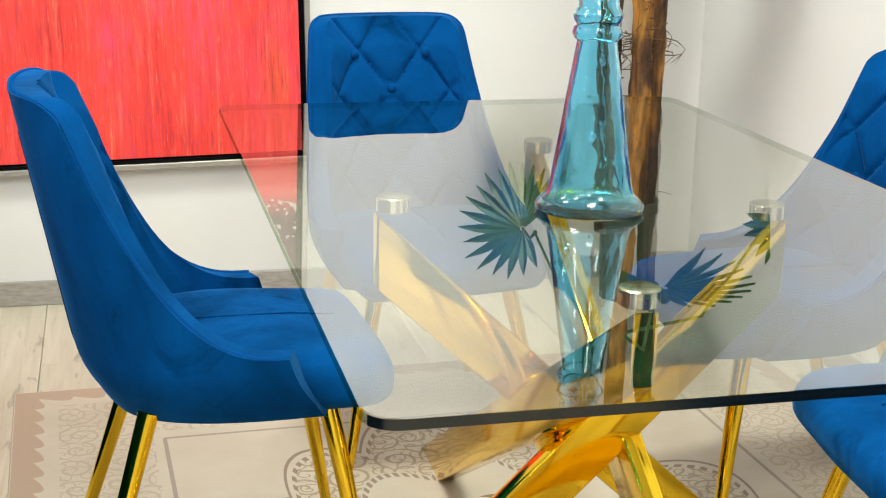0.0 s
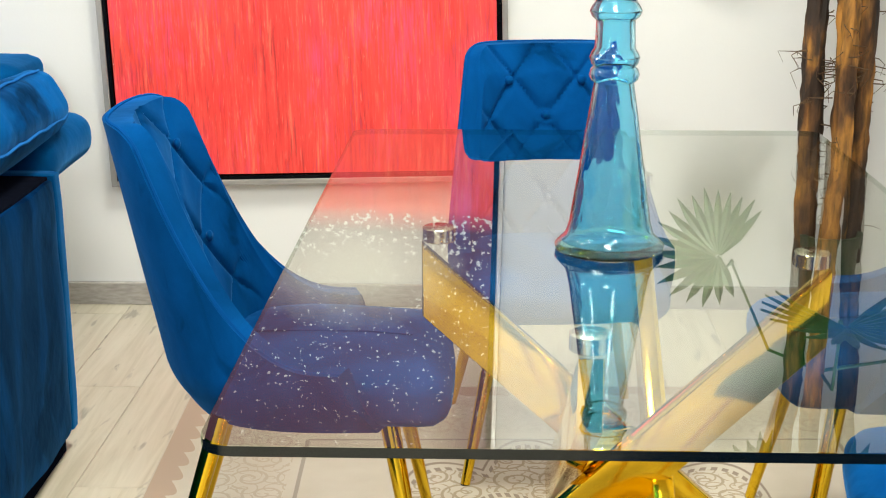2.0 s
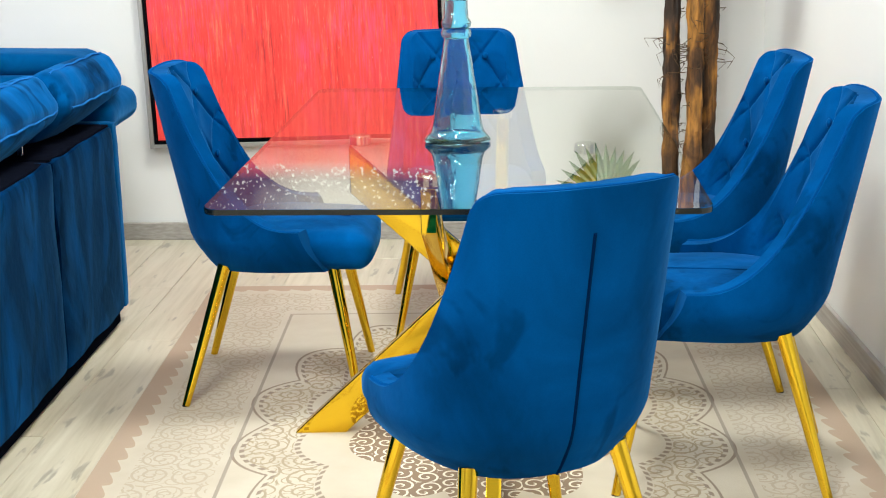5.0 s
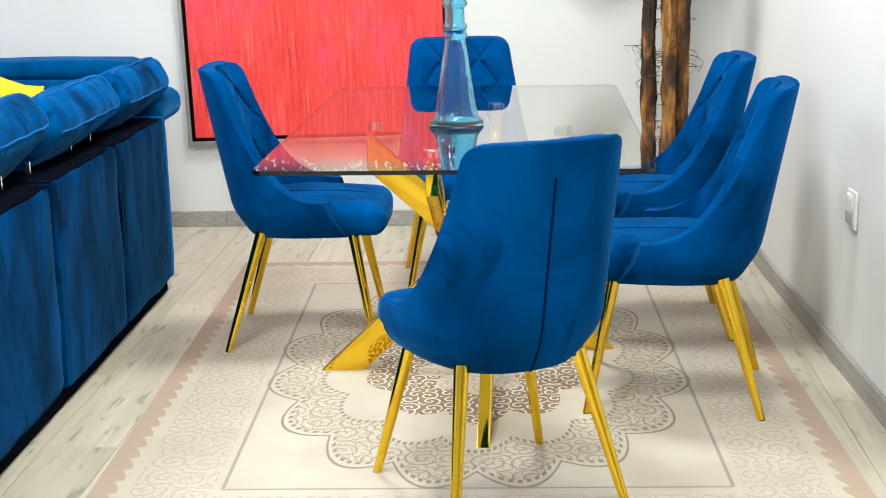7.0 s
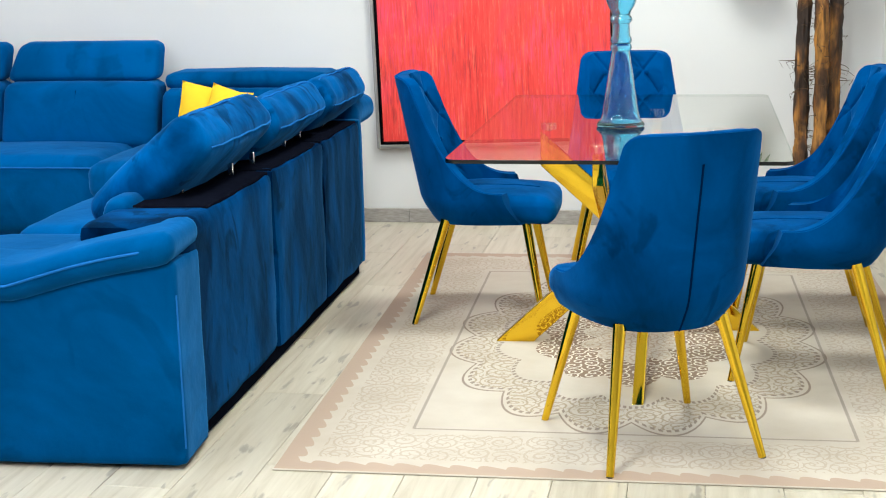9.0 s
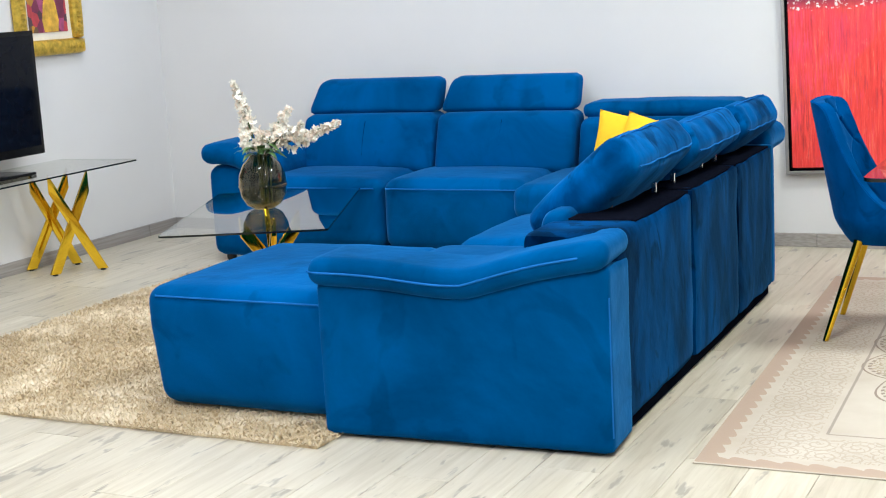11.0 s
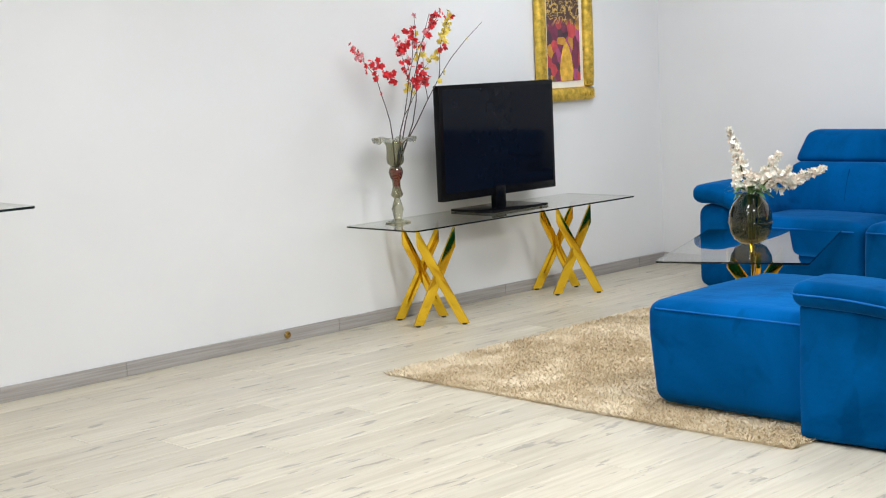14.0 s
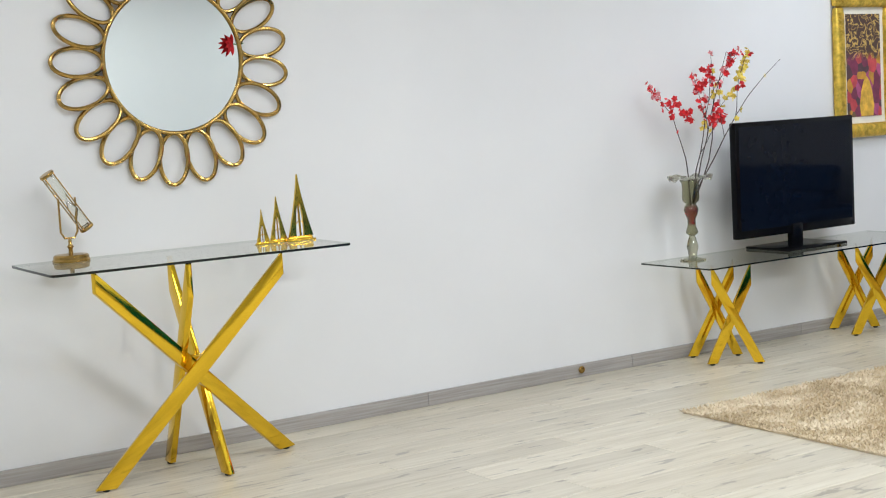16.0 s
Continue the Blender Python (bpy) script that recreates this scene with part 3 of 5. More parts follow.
# ---------- red painting ----------
def red_canvas():
    m, ns, ls, b = mat("red_abstract_canvas")
    v1 = coords(ns, ls, (26, 1, 1.6))
    streak = node(ns, "ShaderNodeTexNoise", Scale=2.2, Detail=8.0, Roughness=0.7)
    ls.new(v1, streak.inputs["Vector"])
    v2 = coords(ns, ls, (2.0, 1, 1.2))
    cloud = node(ns, "ShaderNodeTexNoise", Scale=1.6, Detail=5.0, Distortion=0.6)
    ls.new(v2, cloud.inputs["Vector"])
    r1 = ramp(ns, [(0.30, (0.18, 0.006, 0.010)), (0.40, (0.66, 0.022, 0.022)), (0.55, (0.88, 0.055, 0.045)), (0.68, (0.92, 0.22, 0.12))])
    ls.new(streak.outputs[0], r1.inputs[0])
    r2 = ramp(ns, [(0.35, (0.80, 0.03, 0.03)), (0.5, (0.86, 0.07, 0.05)), (0.62, (0.92, 0.055, 0.12)), (0.75, (0.85, 0.16, 0.04))])
    ls.new(cloud.outputs[0], r2.inputs[0])
    mx = ns.new("ShaderNodeMix")
    mx.data_type = "RGBA"
    mx.inputs["Factor"].default_value = 0.42
    ls.new(r1.outputs[0], mx.inputs["A"])
    ls.new(r2.outputs[0], mx.inputs["B"])
    # fine upright scratches
    v3 = coords(ns, ls, (120, 1, 9))
    sc = node(ns, "ShaderNodeTexNoise", Scale=2.0, Detail=4.0)
    ls.new(v3, sc.inputs["Vector"])
    rs = ramp(ns, [(0.60, (0, 0, 0)), (0.72, (1, 1, 1))])
    ls.new(sc.outputs[0], rs.inputs[0])
    f = ns.new("ShaderNodeMath")
    f.operation = "MULTIPLY"
    f.inputs[1].default_value = 0.35
    ls.new(rs.outputs[0], f.inputs[0])
    m2 = ns.new("ShaderNodeMix")
    m2.data_type = "RGBA"
    m2.inputs["B"].default_value = (0.95, 0.33, 0.22, 1)
    ls.new(f.outputs[0], m2.inputs["Factor"])
    ls.new(mx.outputs["Result"], m2.inputs["A"])
    # worn dark patches broken into upright strokes, and rosy ones
    for shift, tone, lo_, hi_ in ((3.0, (0.30, 0.012, 0.016, 1), 0.60, 0.72), (11.0, (0.93, 0.07, 0.17, 1), 0.58, 0.72)):
        pv = node(ns, "ShaderNodeTexNoise", Scale=3.2, Detail=3.0)
        mp = ns.new("ShaderNodeMapping")
        mp.inputs["Scale"].default_value, mp.inputs["Location"].default_value = (1.5, 1, 0.8), (shift, 0, shift)
        ls.new(ns.new("ShaderNodeTexCoord").outputs["Object"], mp.inputs[0])
        ls.new(mp.outputs[0], pv.inputs["Vector"])
        st4 = node(ns, "ShaderNodeTexNoise", Scale=2.0, Detail=5.0)
        ls.new(coords(ns, ls, (75, 1, 5)), st4.inputs["Vector"])
        av = ns.new("ShaderNodeMath")
        av.operation = "MULTIPLY_ADD"
        av.inputs[1].default_value = 0.55
        sc4 = ns.new("ShaderNodeMath")
        sc4.operation = "MULTIPLY"
        sc4.inputs[1].default_value = 0.55
        ls.new(st4.outputs[0], sc4.inputs[0])
        ls.new(pv.outputs[0], av.inputs[0])
        ls.new(sc4.outputs[0], av.inputs[2])
        rp = ramp(ns, [(lo_, (0, 0, 0)), (hi_, (0.8, 0.8, 0.8))])
        ls.new(av.outputs[0], rp.inputs[0])
        mp2 = ns.new("ShaderNodeMix")
        mp2.data_type = "RGBA"
        mp2.inputs["B"].default_value = tone
        ls.new(rp.outputs[0], mp2.inputs["Factor"])
        ls.new(m2.outputs["Result"], mp2.inputs["A"])
        m2 = mp2
    # splattered pale band, then a deep crimson upper field with sparse flecks
    tc = ns.new("ShaderNodeTexCoord")
    sep = ns.new("ShaderNodeSeparateXYZ")
    ls.new(tc.outputs["Object"], sep.inputs[0])
    up = ns.new("ShaderNodeMapRange")
    up.inputs["From Min"].default_value, up.inputs["From Max"].default_value = 0.80, 0.87
    ls.new(sep.outputs["Z"], up.inputs["Value"])
    deep = ns.new("ShaderNodeMix")
    deep.data_type = "RGBA"
    deep.inputs["B"].default_value = (0.095, 0.010, 0.045, 1)
    ls.new(up.outputs[0], deep.inputs["Factor"])
    ls.new(m2.outputs["Result"], deep.inputs["A"])
    # a pale clouded field in the middle of the upper part
    fx = ns.new("ShaderNodeMath")
    fx.operation = "MULTIPLY_ADD"
    fx.inputs[1].default_value, fx.inputs[2].default_value = 2.9, -0.42
    ls.new(sep.outputs["X"], fx.inputs[0])
    fz = ns.new("ShaderNodeMath")
    fz.operation = "MULTIPLY_ADD"
    fz.inputs[1].default_value, fz.inputs[2].default_value = 5.2, -5.15
    ls.new(sep.outputs["Z"], fz.inputs[0])
    away = ns.new("ShaderNodeCombineXYZ")
    ls.new(fx.outputs[0], away.inputs[0])
    ls.new(fz.outputs[0], away.inputs[1])
    dist = ns.new("ShaderNodeVectorMath")
    dist.operation = "LENGTH"
    ls.new(away.outputs[0], dist.inputs[0])
    mist = node(ns, "ShaderNodeTexNoise", Scale=9.0, Detail=5.0, Roughness=0.65)
    ls.new(tc.outputs["Object"], mist.inputs["Vector"])
    rough = ns.new("ShaderNodeMath")
    rough.operation = "MULTIPLY_ADD"
    rough.inputs[1].default_value = 0.5
    ls.new(mist.outputs[0], rough.inputs[0])
    ls.new(dist.outputs["Value"], rough.inputs[2])
    cloud_f = ramp(ns, [(0.0, (0.85, 0.85, 0.85)), (0.45, (0.7, 0.7, 0.7)), (1.0, (0, 0, 0))])
    half = ns.new("ShaderNodeMath")
    half.operation = "MULTIPLY"
    half.inputs[1].default_value = 0.78
    ls.new(rough.outputs[0], half.inputs[0])
    ls.new(half.outputs[0], cloud_f.inputs[0])
    pale = ns.new("ShaderNodeMix")
    pale.data_type = "RGBA"
    pale.inputs["B"].default_value = (0.66, 0.62, 0.56, 1)
    ls.new(cloud_f.outputs[0], pale.inputs["Factor"])
    ls.new(deep.outputs["Result"], pale.inputs["A"])
    deep = pale
    band = ramp(ns, [(0.0, (0, 0, 0)), (0.485, (0, 0, 0)), (0.508, (0.205, 0.205, 0.205)), (0.548, (0.20, 0.20, 0.20)), (0.60, (0.15, 0.15, 0.15)), (1.0, (0.12, 0.12, 0.12))])
    zz = ns.new("ShaderNodeMath")
    zz.operation = "MULTIPLY"
    zz.inputs[1].default_value = 0.62
    ls.new(sep.outputs["Z"], zz.inputs[0])
    ls.new(zz.outputs[0], band.inputs[0])
    spl = node(ns, "ShaderNodeTexNoise", Scale=78.0, Detail=3.0, Roughness=0.55)
    ls.new(tc.outputs["Object"], spl.inputs["Vector"])
    ad = ns.new("ShaderNodeMath")
    ls.new(spl.outputs[0], ad.inputs[0])
    ls.new(band.outputs[0], ad.inputs[1])
    st = ramp(ns, [(0.77, (0, 0, 0)), (0.83, (1, 1, 1))])
    ls.new(ad.outputs[0], st.inputs[0])
    m3 = ns.new("ShaderNodeMix")
    m3.data_type = "RGBA"
    m3.inputs["B"].default_value = (0.74, 0.72, 0.70, 1)
    ls.new(st.outputs[0], m3.inputs["Factor"])
    ls.new(deep.outputs["Result"], m3.inputs["A"])
    ls.new(m3.outputs["Result"], b.inputs["Base Color"])
    b.inputs["Roughness"].default_value = 0.55
    bump(ns, ls, b, streak.outputs[0], 0.25, 0.004)
    return m


PX0, PX1, PZ0, PZ1 = -1.356, -0.180, 0.385, 2.15
pic = thing("painting", ((PX0 + PX1) / 2, YB, PZ0), "large red abstract canvas in a thin black and silver frame", "painting")
pic.rotation_euler = (0, radians(-1.3), 0)   # it hangs a little askew
cx = (PX0 + PX1) / 2
at = (cx, YB, PZ0)
SILVER = simple("silver_frame", (0.42, 0.40, 0.38), 0.35, 0.6)
part("canvas", box((PX0 + 0.032, YB - 0.032, PZ0 + 0.032), (PX1 - 0.032, YB - 0.012, PZ1 - 0.032)), red_canvas(), pic, "red streaked canvas with a pale speckled band", False, at)
part("frame_back", box((PX0 + 0.012, YB - 0.012, PZ0 + 0.012), (PX1 - 0.012, YB - 0.002, PZ1 - 0.012)), BLACK, pic, "", False, at)
for lo, hi in (((PX0, PZ0), (PX0 + 0.016, PZ1)), ((PX1 - 0.016, PZ0), (PX1, PZ1)), ((PX0 + 0.016, PZ0), (PX1 - 0.016, PZ0 + 0.016)), ((PX0 + 0.016, PZ1 - 0.016), (PX1 - 0.016, PZ1))):
    part("frame_rail", box((lo[0], YB - 0.042, lo[1]), (hi[0], YB - 0.002, hi[1]), 0.002, 1), SILVER, pic, "", False, at)
for lo, hi in (((PX0 + 0.0165, PZ0 + 0.0165), (PX0 + 0.027, PZ1 - 0.0165)), ((PX1 - 0.027, PZ0 + 0.0165), (PX1 - 0.0165, PZ1 - 0.0165)), ((PX0 + 0.028, PZ0 + 0.0165), (PX1 - 0.028, PZ0 + 0.027)), ((PX0 + 0.028, PZ1 - 0.027), (PX1 - 0.028, PZ1 - 0.0165))):
    part("frame_lip", box((lo[0], YB - 0.036, lo[1]), (hi[0], YB - 0.003, hi[1])), BLACK, pic, "", False, at)

# ---------- corner sofa ----------
SO = (-2.4, 0.2, 0)
SOFA_AT = pose(-2.456, 0.180, 0, 0, 0, 0.8) @ Matrix.Diagonal((0.98, 1.03, 1, 1))
sofa = thing("corner_sofa", SO, "large blue velvet corner sofa with chaise and raised headrests", "sofa")


def sp(name, bm, label="", material=SOFA_VELVET, parent=sofa):
    return part(name, bm, material, parent, label, True, SO if parent is sofa or parent.parent is sofa else (0, 0, 0))


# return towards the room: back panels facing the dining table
# these panels take the darker velvet, with shade painted into it
sp("back_panel", soft((-1.385, -1.27, 0.05), (-1.085, -0.425, 0.645), 0.03, n=14, wobble=0.006), "tall padded rear panel", SHADED_VELVET)
sp("back_panel", soft((-1.385, -0.415, 0.05), (-1.085, 0.21, 0.645), 0.018, n=14, wobble=0.006, seed=3), "tall padded rear panel", SHADED_VELVET)
sp("back_panel", soft((-1.385, 0.212, 0.05), (-1.085, 0.80, 0.645), 0.018, n=14, wobble=0.006, seed=5), "tall padded rear panel", SHADED_VELVET)
sp("end_panel", soft((-1.30, 0.80, 0.05), (-1.088, 0.85, 0.65), 0.012, n=6))
# flat black for added pieces that stand in for deep shade
SHADE_BLACK = simple("shade_black", (0.004, 0.005, 0.010), 0.95, 0, 0.2, 40.0, 0.2, 200.0)
SHADE_BLACK.node_tree.nodes["Principled BSDF"].inputs["Specular IOR Level"].default_value = 0.0
# added strips: the headrests' shadow on the panel tops, as black shapes
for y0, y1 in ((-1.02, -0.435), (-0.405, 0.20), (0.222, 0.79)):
    sp("lining", soft((-1.375, y0, 0.630), (-1.098, y1, 0.6515), 0.008, n=4), "black strip standing in for shade under the headrest", SHADE_BLACK)
# recessed black blocks, added to stand in for the shade under the sofa
for lo, hi in (((-1.36, -1.25, 0.006), (-1.11, 0.80, 0.062)), ((-2.0, -1.325, 0.004), (-1.10, -1.12, 0.045))):
    sp("underside", box(lo, hi), "black block standing in for shade under the sofa", SHADE_BLACK)
# corner unit, its back cut across
bm = bmesh.new()
ring = [(-1.30, 0.85), (-1.78, 1.84), (-2.35, 1.84), (-2.35, 1.16), (-2.02, 0.86)]
lo = [bm.verts.new((x, y, 0.06)) for x, y in ring]
hi = [bm.verts.new((x, y, 0.30)) for x, y in ring]
bm.faces.new(lo[::-1]), bm.faces.new(hi)
for i in range(5):
    bm.faces.new((lo[i], lo[(i + 1) % 5], hi[(i + 1) % 5], hi[i]))
bmesh.ops.recalc_face_normals(bm, faces=bm.faces)
bmesh.ops.bevel(bm, geom=bm.edges[:], offset=0.02, segments=3, affect="EDGES")
sp("corner_base", bm)
# near arm: body and the padded top that dips
def arm_pose():
    return pose(-1.072, -1.362, 0, 0, 0, 2.6)


def arm_bm(x0, x1, y0, y1, z0, ztop, r, n=26, swell=0.0):
    bm = soft((x0, y0, z0), (x1, y1, z0 + 1), r, (0, swell, 0), n, 0.002)
    for v in bm.verts:
        s = (v.co.x - x0) / (x1 - x0)
        v.co.z = z0 + (v.co.z - z0) * (ztop(s) - z0)
    return bm


def dip(s):
    """Height of the arm's top along it: level, a shallow dip, then a rise to the rear."""
    return 0.520 - 0.028 * math.exp(-((s - 0.50) / 0.22) ** 2) + 0.075 * max(0, (s - 0.55) / 0.45) ** 0.85


b = soft((-0.965, 0.0, 0.010), (0.0, 0.22, 0.50), 0.022, (0, 0.0, 0), 26, 0.002)
for v in b.verts:
    s = (v.co.x + 0.965) / 0.965
    if v.co.z > 0.3:
        v.co.z += (dip(s) - 0.52) * (v.co.z - 0.3) / 0.20
sp("arm", move(b, arm_pose()), "broad arm panel")
b = soft((-0.985, -0.030, -0.052), (0.004, 0.235, 0.040), 0.044, (0, 0, 0.004), 30, 0.001)
for v in b.verts:
    s = (v.co.x + 0.985) / 0.993
    v.co.z += dip(s) + 0.022
pad = sp("arm_pad", move(b, arm_pose()), "padded arm top with a dip")
pts = [arm_pose() @ Vector((-0.982 + 0.972 * i / 24, -0.0315 + 0.02 * max(0, 1 - i) + 0.02 * max(0, i - 22), dip(i / 24) + 0.018)) for i in range(25)]
part("piping", tube([p - Vector(SO) for p in pts], 0.0036, 8), PIPING, pad)
# upright seam along the rear corner of the arm
part("piping", tube([arm_pose() @ Vector((-0.004, 0.012, z)) - Vector(SO) for z in (0.06, 0.2, 0.35, 0.48)], 0.0035, 6), PIPING, pad)
# chaise
b = soft((-2.80, -1.31, 0.022), (-2.03, -0.45, 0.435), 0.06, (0.0, 0.012, 0.02), 20, 0.003)
for v in b.verts:
    if v.co.x < -2.4:
        v.co.x += 0.03 * max(0, (0.3 - v.co.z) / 0.25)
ch = sp("chaise", b, "long padded chaise end")
pts = [Vector((-2.775, -0.5, 0.405)), Vector((-2.795, -1.235, 0.405)), Vector((-2.74, -1.307, 0.405)), Vector((-2.05, -1.321, 0.405))]
part("piping", tube([p - Vector(SO) for p in pts], 0.0035, 8), PIPING, ch)
sp("seat", soft((-2.06, -1.10, 0.10), (-1.42, -0.455, 0.445), 0.05, (0, 0, 0.015), 14, 0.003))
sp("seat", soft((-2.02, -0.45, 0.10), (-1.42, 0.22, 0.45), 0.06, (0.01, 0, 0.02), 14, 0.003))
sp("seat", soft((-2.02, 0.225, 0.10), (-1.42, 0.86, 0.45), 0.06, (0.01, 0, 0.02), 14, 0.003))
sp("seat", soft((-2.36, 0.87, 0.28), (-1.52, 1.60, 0.452), 0.06, (0.0, 0, 0.02), 14, 0.003), "corner seat")
# backrests of the return
for y0, y1 in ((-1.05, -0.40), (-0.39, 0.23), (0.24, 0.86)):
    b = soft((-0.10, y0, 0.40), (-0.01, y1, 0.675), 0.036, (0.02, 0, 0), 12, 0.003, y0)
    for v in b.verts:
        v.co.x += -1.37 + (v.co.z - 0.4) * 0.25
    sp("backrest", b)
# headrests of the return, tipped back over the panels on steel brackets
def headrest(x, z, y0, y1, tilt, wide=0.37, thick=0.13, seed=0.0):
    """A flat pad with a broad edge band, its band gathered in small wrinkles."""
    b = soft((-wide / 2, y0, -thick / 2), (wide / 2, y1, thick / 2), 0.048, (0.006, 0.0, 0.020), 22, 0.003, seed)
    for v in b.verts:
        e = max(0.0, (abs(v.co.x) - wide / 2 + 0.05) / 0.05)
        v.co.x += e * 0.006 * noise.noise(Vector((seed * 3, v.co.y * 34, v.co.z * 9)))
        v.co.z += 0.008 * noise.noise(Vector((v.co.x * 5, v.co.y * 7, seed)))
    return move(b, Matrix.Translation((x, 0, z)) @ pose(0, 0, 0, 0, tilt, 0))


for y0, y1, x, z, tilt in ((-0.95, -0.27, -1.31, 0.710, -40), (-0.265, 0.42, -1.295, 0.706, -34), (0.425, 1.02, -1.285, 0.708, -31)):
    wide = 0.43 if y0 < -0.5 else 0.38
    h = sp("headrest", headrest(x, z, y0, y1, tilt, wide, 0.145, seed=y0), "tipped-back padded headrest", HEAD_VELVET)
    hm = Matrix.Translation((x, 0, z)) @ pose(0, 0, 0, 0, tilt, 0)
    for lx, lz in ((wide / 2 - 0.013, 0.061), (wide / 2 - 0.013, -0.061), (-wide / 2 + 0.013, 0.061)):
        part("piping", tube([hm @ Vector((lx, y0 + (y1 - y0) * (0.07 + 0.86 * i / 12), lz * (0.93 if i in (0, 12) else 1) + 0.002 * math.sin(i * 2.1))) - Vector(SO) for i in range(13)], 0.0035, 6), PIPING, h)
sp("headrest", soft((-1.42, 0.86, 0.60), (-1.115, 1.24, 0.71), 0.05, (0, 0, 0.01), 12, 0.004), "folded padded corner headrest")
for y, x in ((-0.84, -1.245), (-0.52, -1.196), (-0.30, -1.196), (0.07, -1.196), (0.27, -1.196), (0.60, -1.196)):
    sp("bracket", box((x - 0.009, y - 0.004, 0.62), (x + 0.009, y + 0.004, 0.69), 0.002, 1), "steel headrest bracket", CHROME)
# run along the wall
for x0, x1 in ((-3.99, -3.165), (-3.155, -2.36)):
    b = soft((x0, 1.04, 0.09), (x1, 1.60, 0.45), 0.06, (0, 0.012, 0.02), 16, 0.003, x0)
    st = sp("seat", b, "deep padded seat block")
    part("piping", tube([Vector((x0 + 0.03, 1.034, 0.405)) - Vector(SO), Vector(((x0 + x1) / 2, 1.024, 0.407)) - Vector(SO), Vector((x1 - 0.03, 1.034, 0.405)) - Vector(SO)], 0.004, 6), PIPING, st)
    sp("plinth", soft((x0 + 0.01, 1.06, 0.03), (x1 - 0.01, 1.8, 0.10), 0.02, n=3))
for x0, x1 in ((-3.90, -3.075), (-3.065, -2.27)):
    b = soft((x0, -0.10, 0.42), (x1, 0.10, 0.735), 0.05, (0, 0.03, 0), 14, 0.003, x0)
    for v in b.verts:
        v.co.y += 1.54 + (v.co.z - 0.42) * 0.28
    br = sp("backrest", b)
    xm = (x0 + x1) / 2
    part("seam", tube([Vector((xm, 1.54 - 0.128 + (z - 0.42) * 0.28 + 0.28 * abs(z - 0.58) ** 2 * 4, z)) - Vector(SO) for z in (0.47, 0.53, 0.58, 0.64, 0.70)], 0.0018, 6), SHADED_VELVET, br)
    b = soft((x0 - 0.012, -0.075, 0.728), (x1 - 0.02, 0.06, 0.916), 0.045, (0, 0.012, 0), 14, 0.003, x0)
    for v in b.verts:
        f = (v.co.z - 0.74) / 0.2
        v.co.y += 1.66 + f * 0.10
        v.co.x = (v.co.x - (x0 + x1) / 2) * (1.0 - 0.075 * f) + (x0 + x1) / 2 + 0.02 * f
    sp("headrest", b, "raised padded headrest")
b = soft((-2.25, -0.10, 0.42), (-1.50, 0.10, 0.70), 0.05, (0, 0.03, 0), 14, 0.003, 4)
for v in b.verts:
    v.co.y += 1.56 + (v.co.z - 0.42) * 0.28
sp("backrest", b)
sp("headrest", soft((-2.25, 1.58, 0.69), (-1.42, 1.84, 0.772), 0.045, (0, 0, 0.008), 14, 0.004), "folded-down padded headrest")
sp("rear_panel", soft((-4.0, 1.77, 0.05), (-1.8, 1.86, 0.64), 0.03, n=8))
b = soft((-4.22, 1.02, 0.03), (-4.0, 1.85, 0.52), 0.06, n=12, wobble=0.003)
sp("arm", b, "rounded far arm")
b = soft((-4.24, 0.99, 0.53), (-3.85, 1.62, 0.64), 0.05, (0, 0, 0.01), 12, 0.004)
for v in b.verts:
    v.co.z -= 0.10 * max(0, (v.co.x + 4.1) / 0.25) ** 1.5
sp("arm_pad", b, "soft draped arm pad")
for x, y in ((-1.14, -1.24), (-1.14, -0.46), (-1.14, -0.38), (-1.16, 0.80), (-1.95, -1.34), (-2.72, -1.2), (-4.15, 1.1), (-3.2, 1.1), (-1.95, 1.8), (-4.1, 1.8), (-2.3, 1.0)):
    sp("foot", move(lathe([(0.022, 0.0), (0.026, 0.01), (0.026, 0.07)], 14), pose(x, y, 0)), "black plastic foot", FOOT)

sofa.matrix_basis = SOFA_AT


# cushions in the corner
def pillow(at, rx, ry, rz, label, s=0.33):
    ob = new("cushion")
    ob.matrix_basis = pose(*at, rx, ry, rz)
    tagged(ob, label, "cushion", "sofa cushions")
    bm = bmesh.new()
    bmesh.ops.create_grid(bm, x_segments=18, y_segments=18, size=s / 2)
    top = list(bm.verts)
    dup = bmesh.ops.duplicate(bm, geom=bm.verts[:] + bm.edges[:] + bm.faces[:])
    low = [g for g in dup["geom"] if isinstance(g, bmesh.types.BMVert)]
    for vs, sg in ((top, 1), (low, -1)):
        for v in vs:
            u, w = v.co.x * 2 / s, v.co.y * 2 / s
            v.co.z = sg * 0.075 * max(0.0, (1 - u ** 2) * (1 - w ** 2)) ** 0.45 + 0.004 * noise.noise(v.co * 20)
            v.co.x *= 1 - 0.07 * (1 - w ** 2)
            v.co.y *= 1 - 0.07 * (1 - u ** 2)
    bmesh.ops.remove_doubles(bm, verts=bm.verts, dist=0.009)
    bmesh.ops.recalc_face_normals(bm, faces=bm.faces)
    part("cover", bm, YELLOW, ob)
    return ob


pillow((-2.01, 1.37, 0.575), 68, 12, 14, "bright yellow square cushion leaning on the sofa back")
pillow((-1.86, 1.26, 0.565), 62, 14, -4, "bright yellow square cushion overlapping another cushion", 0.34)


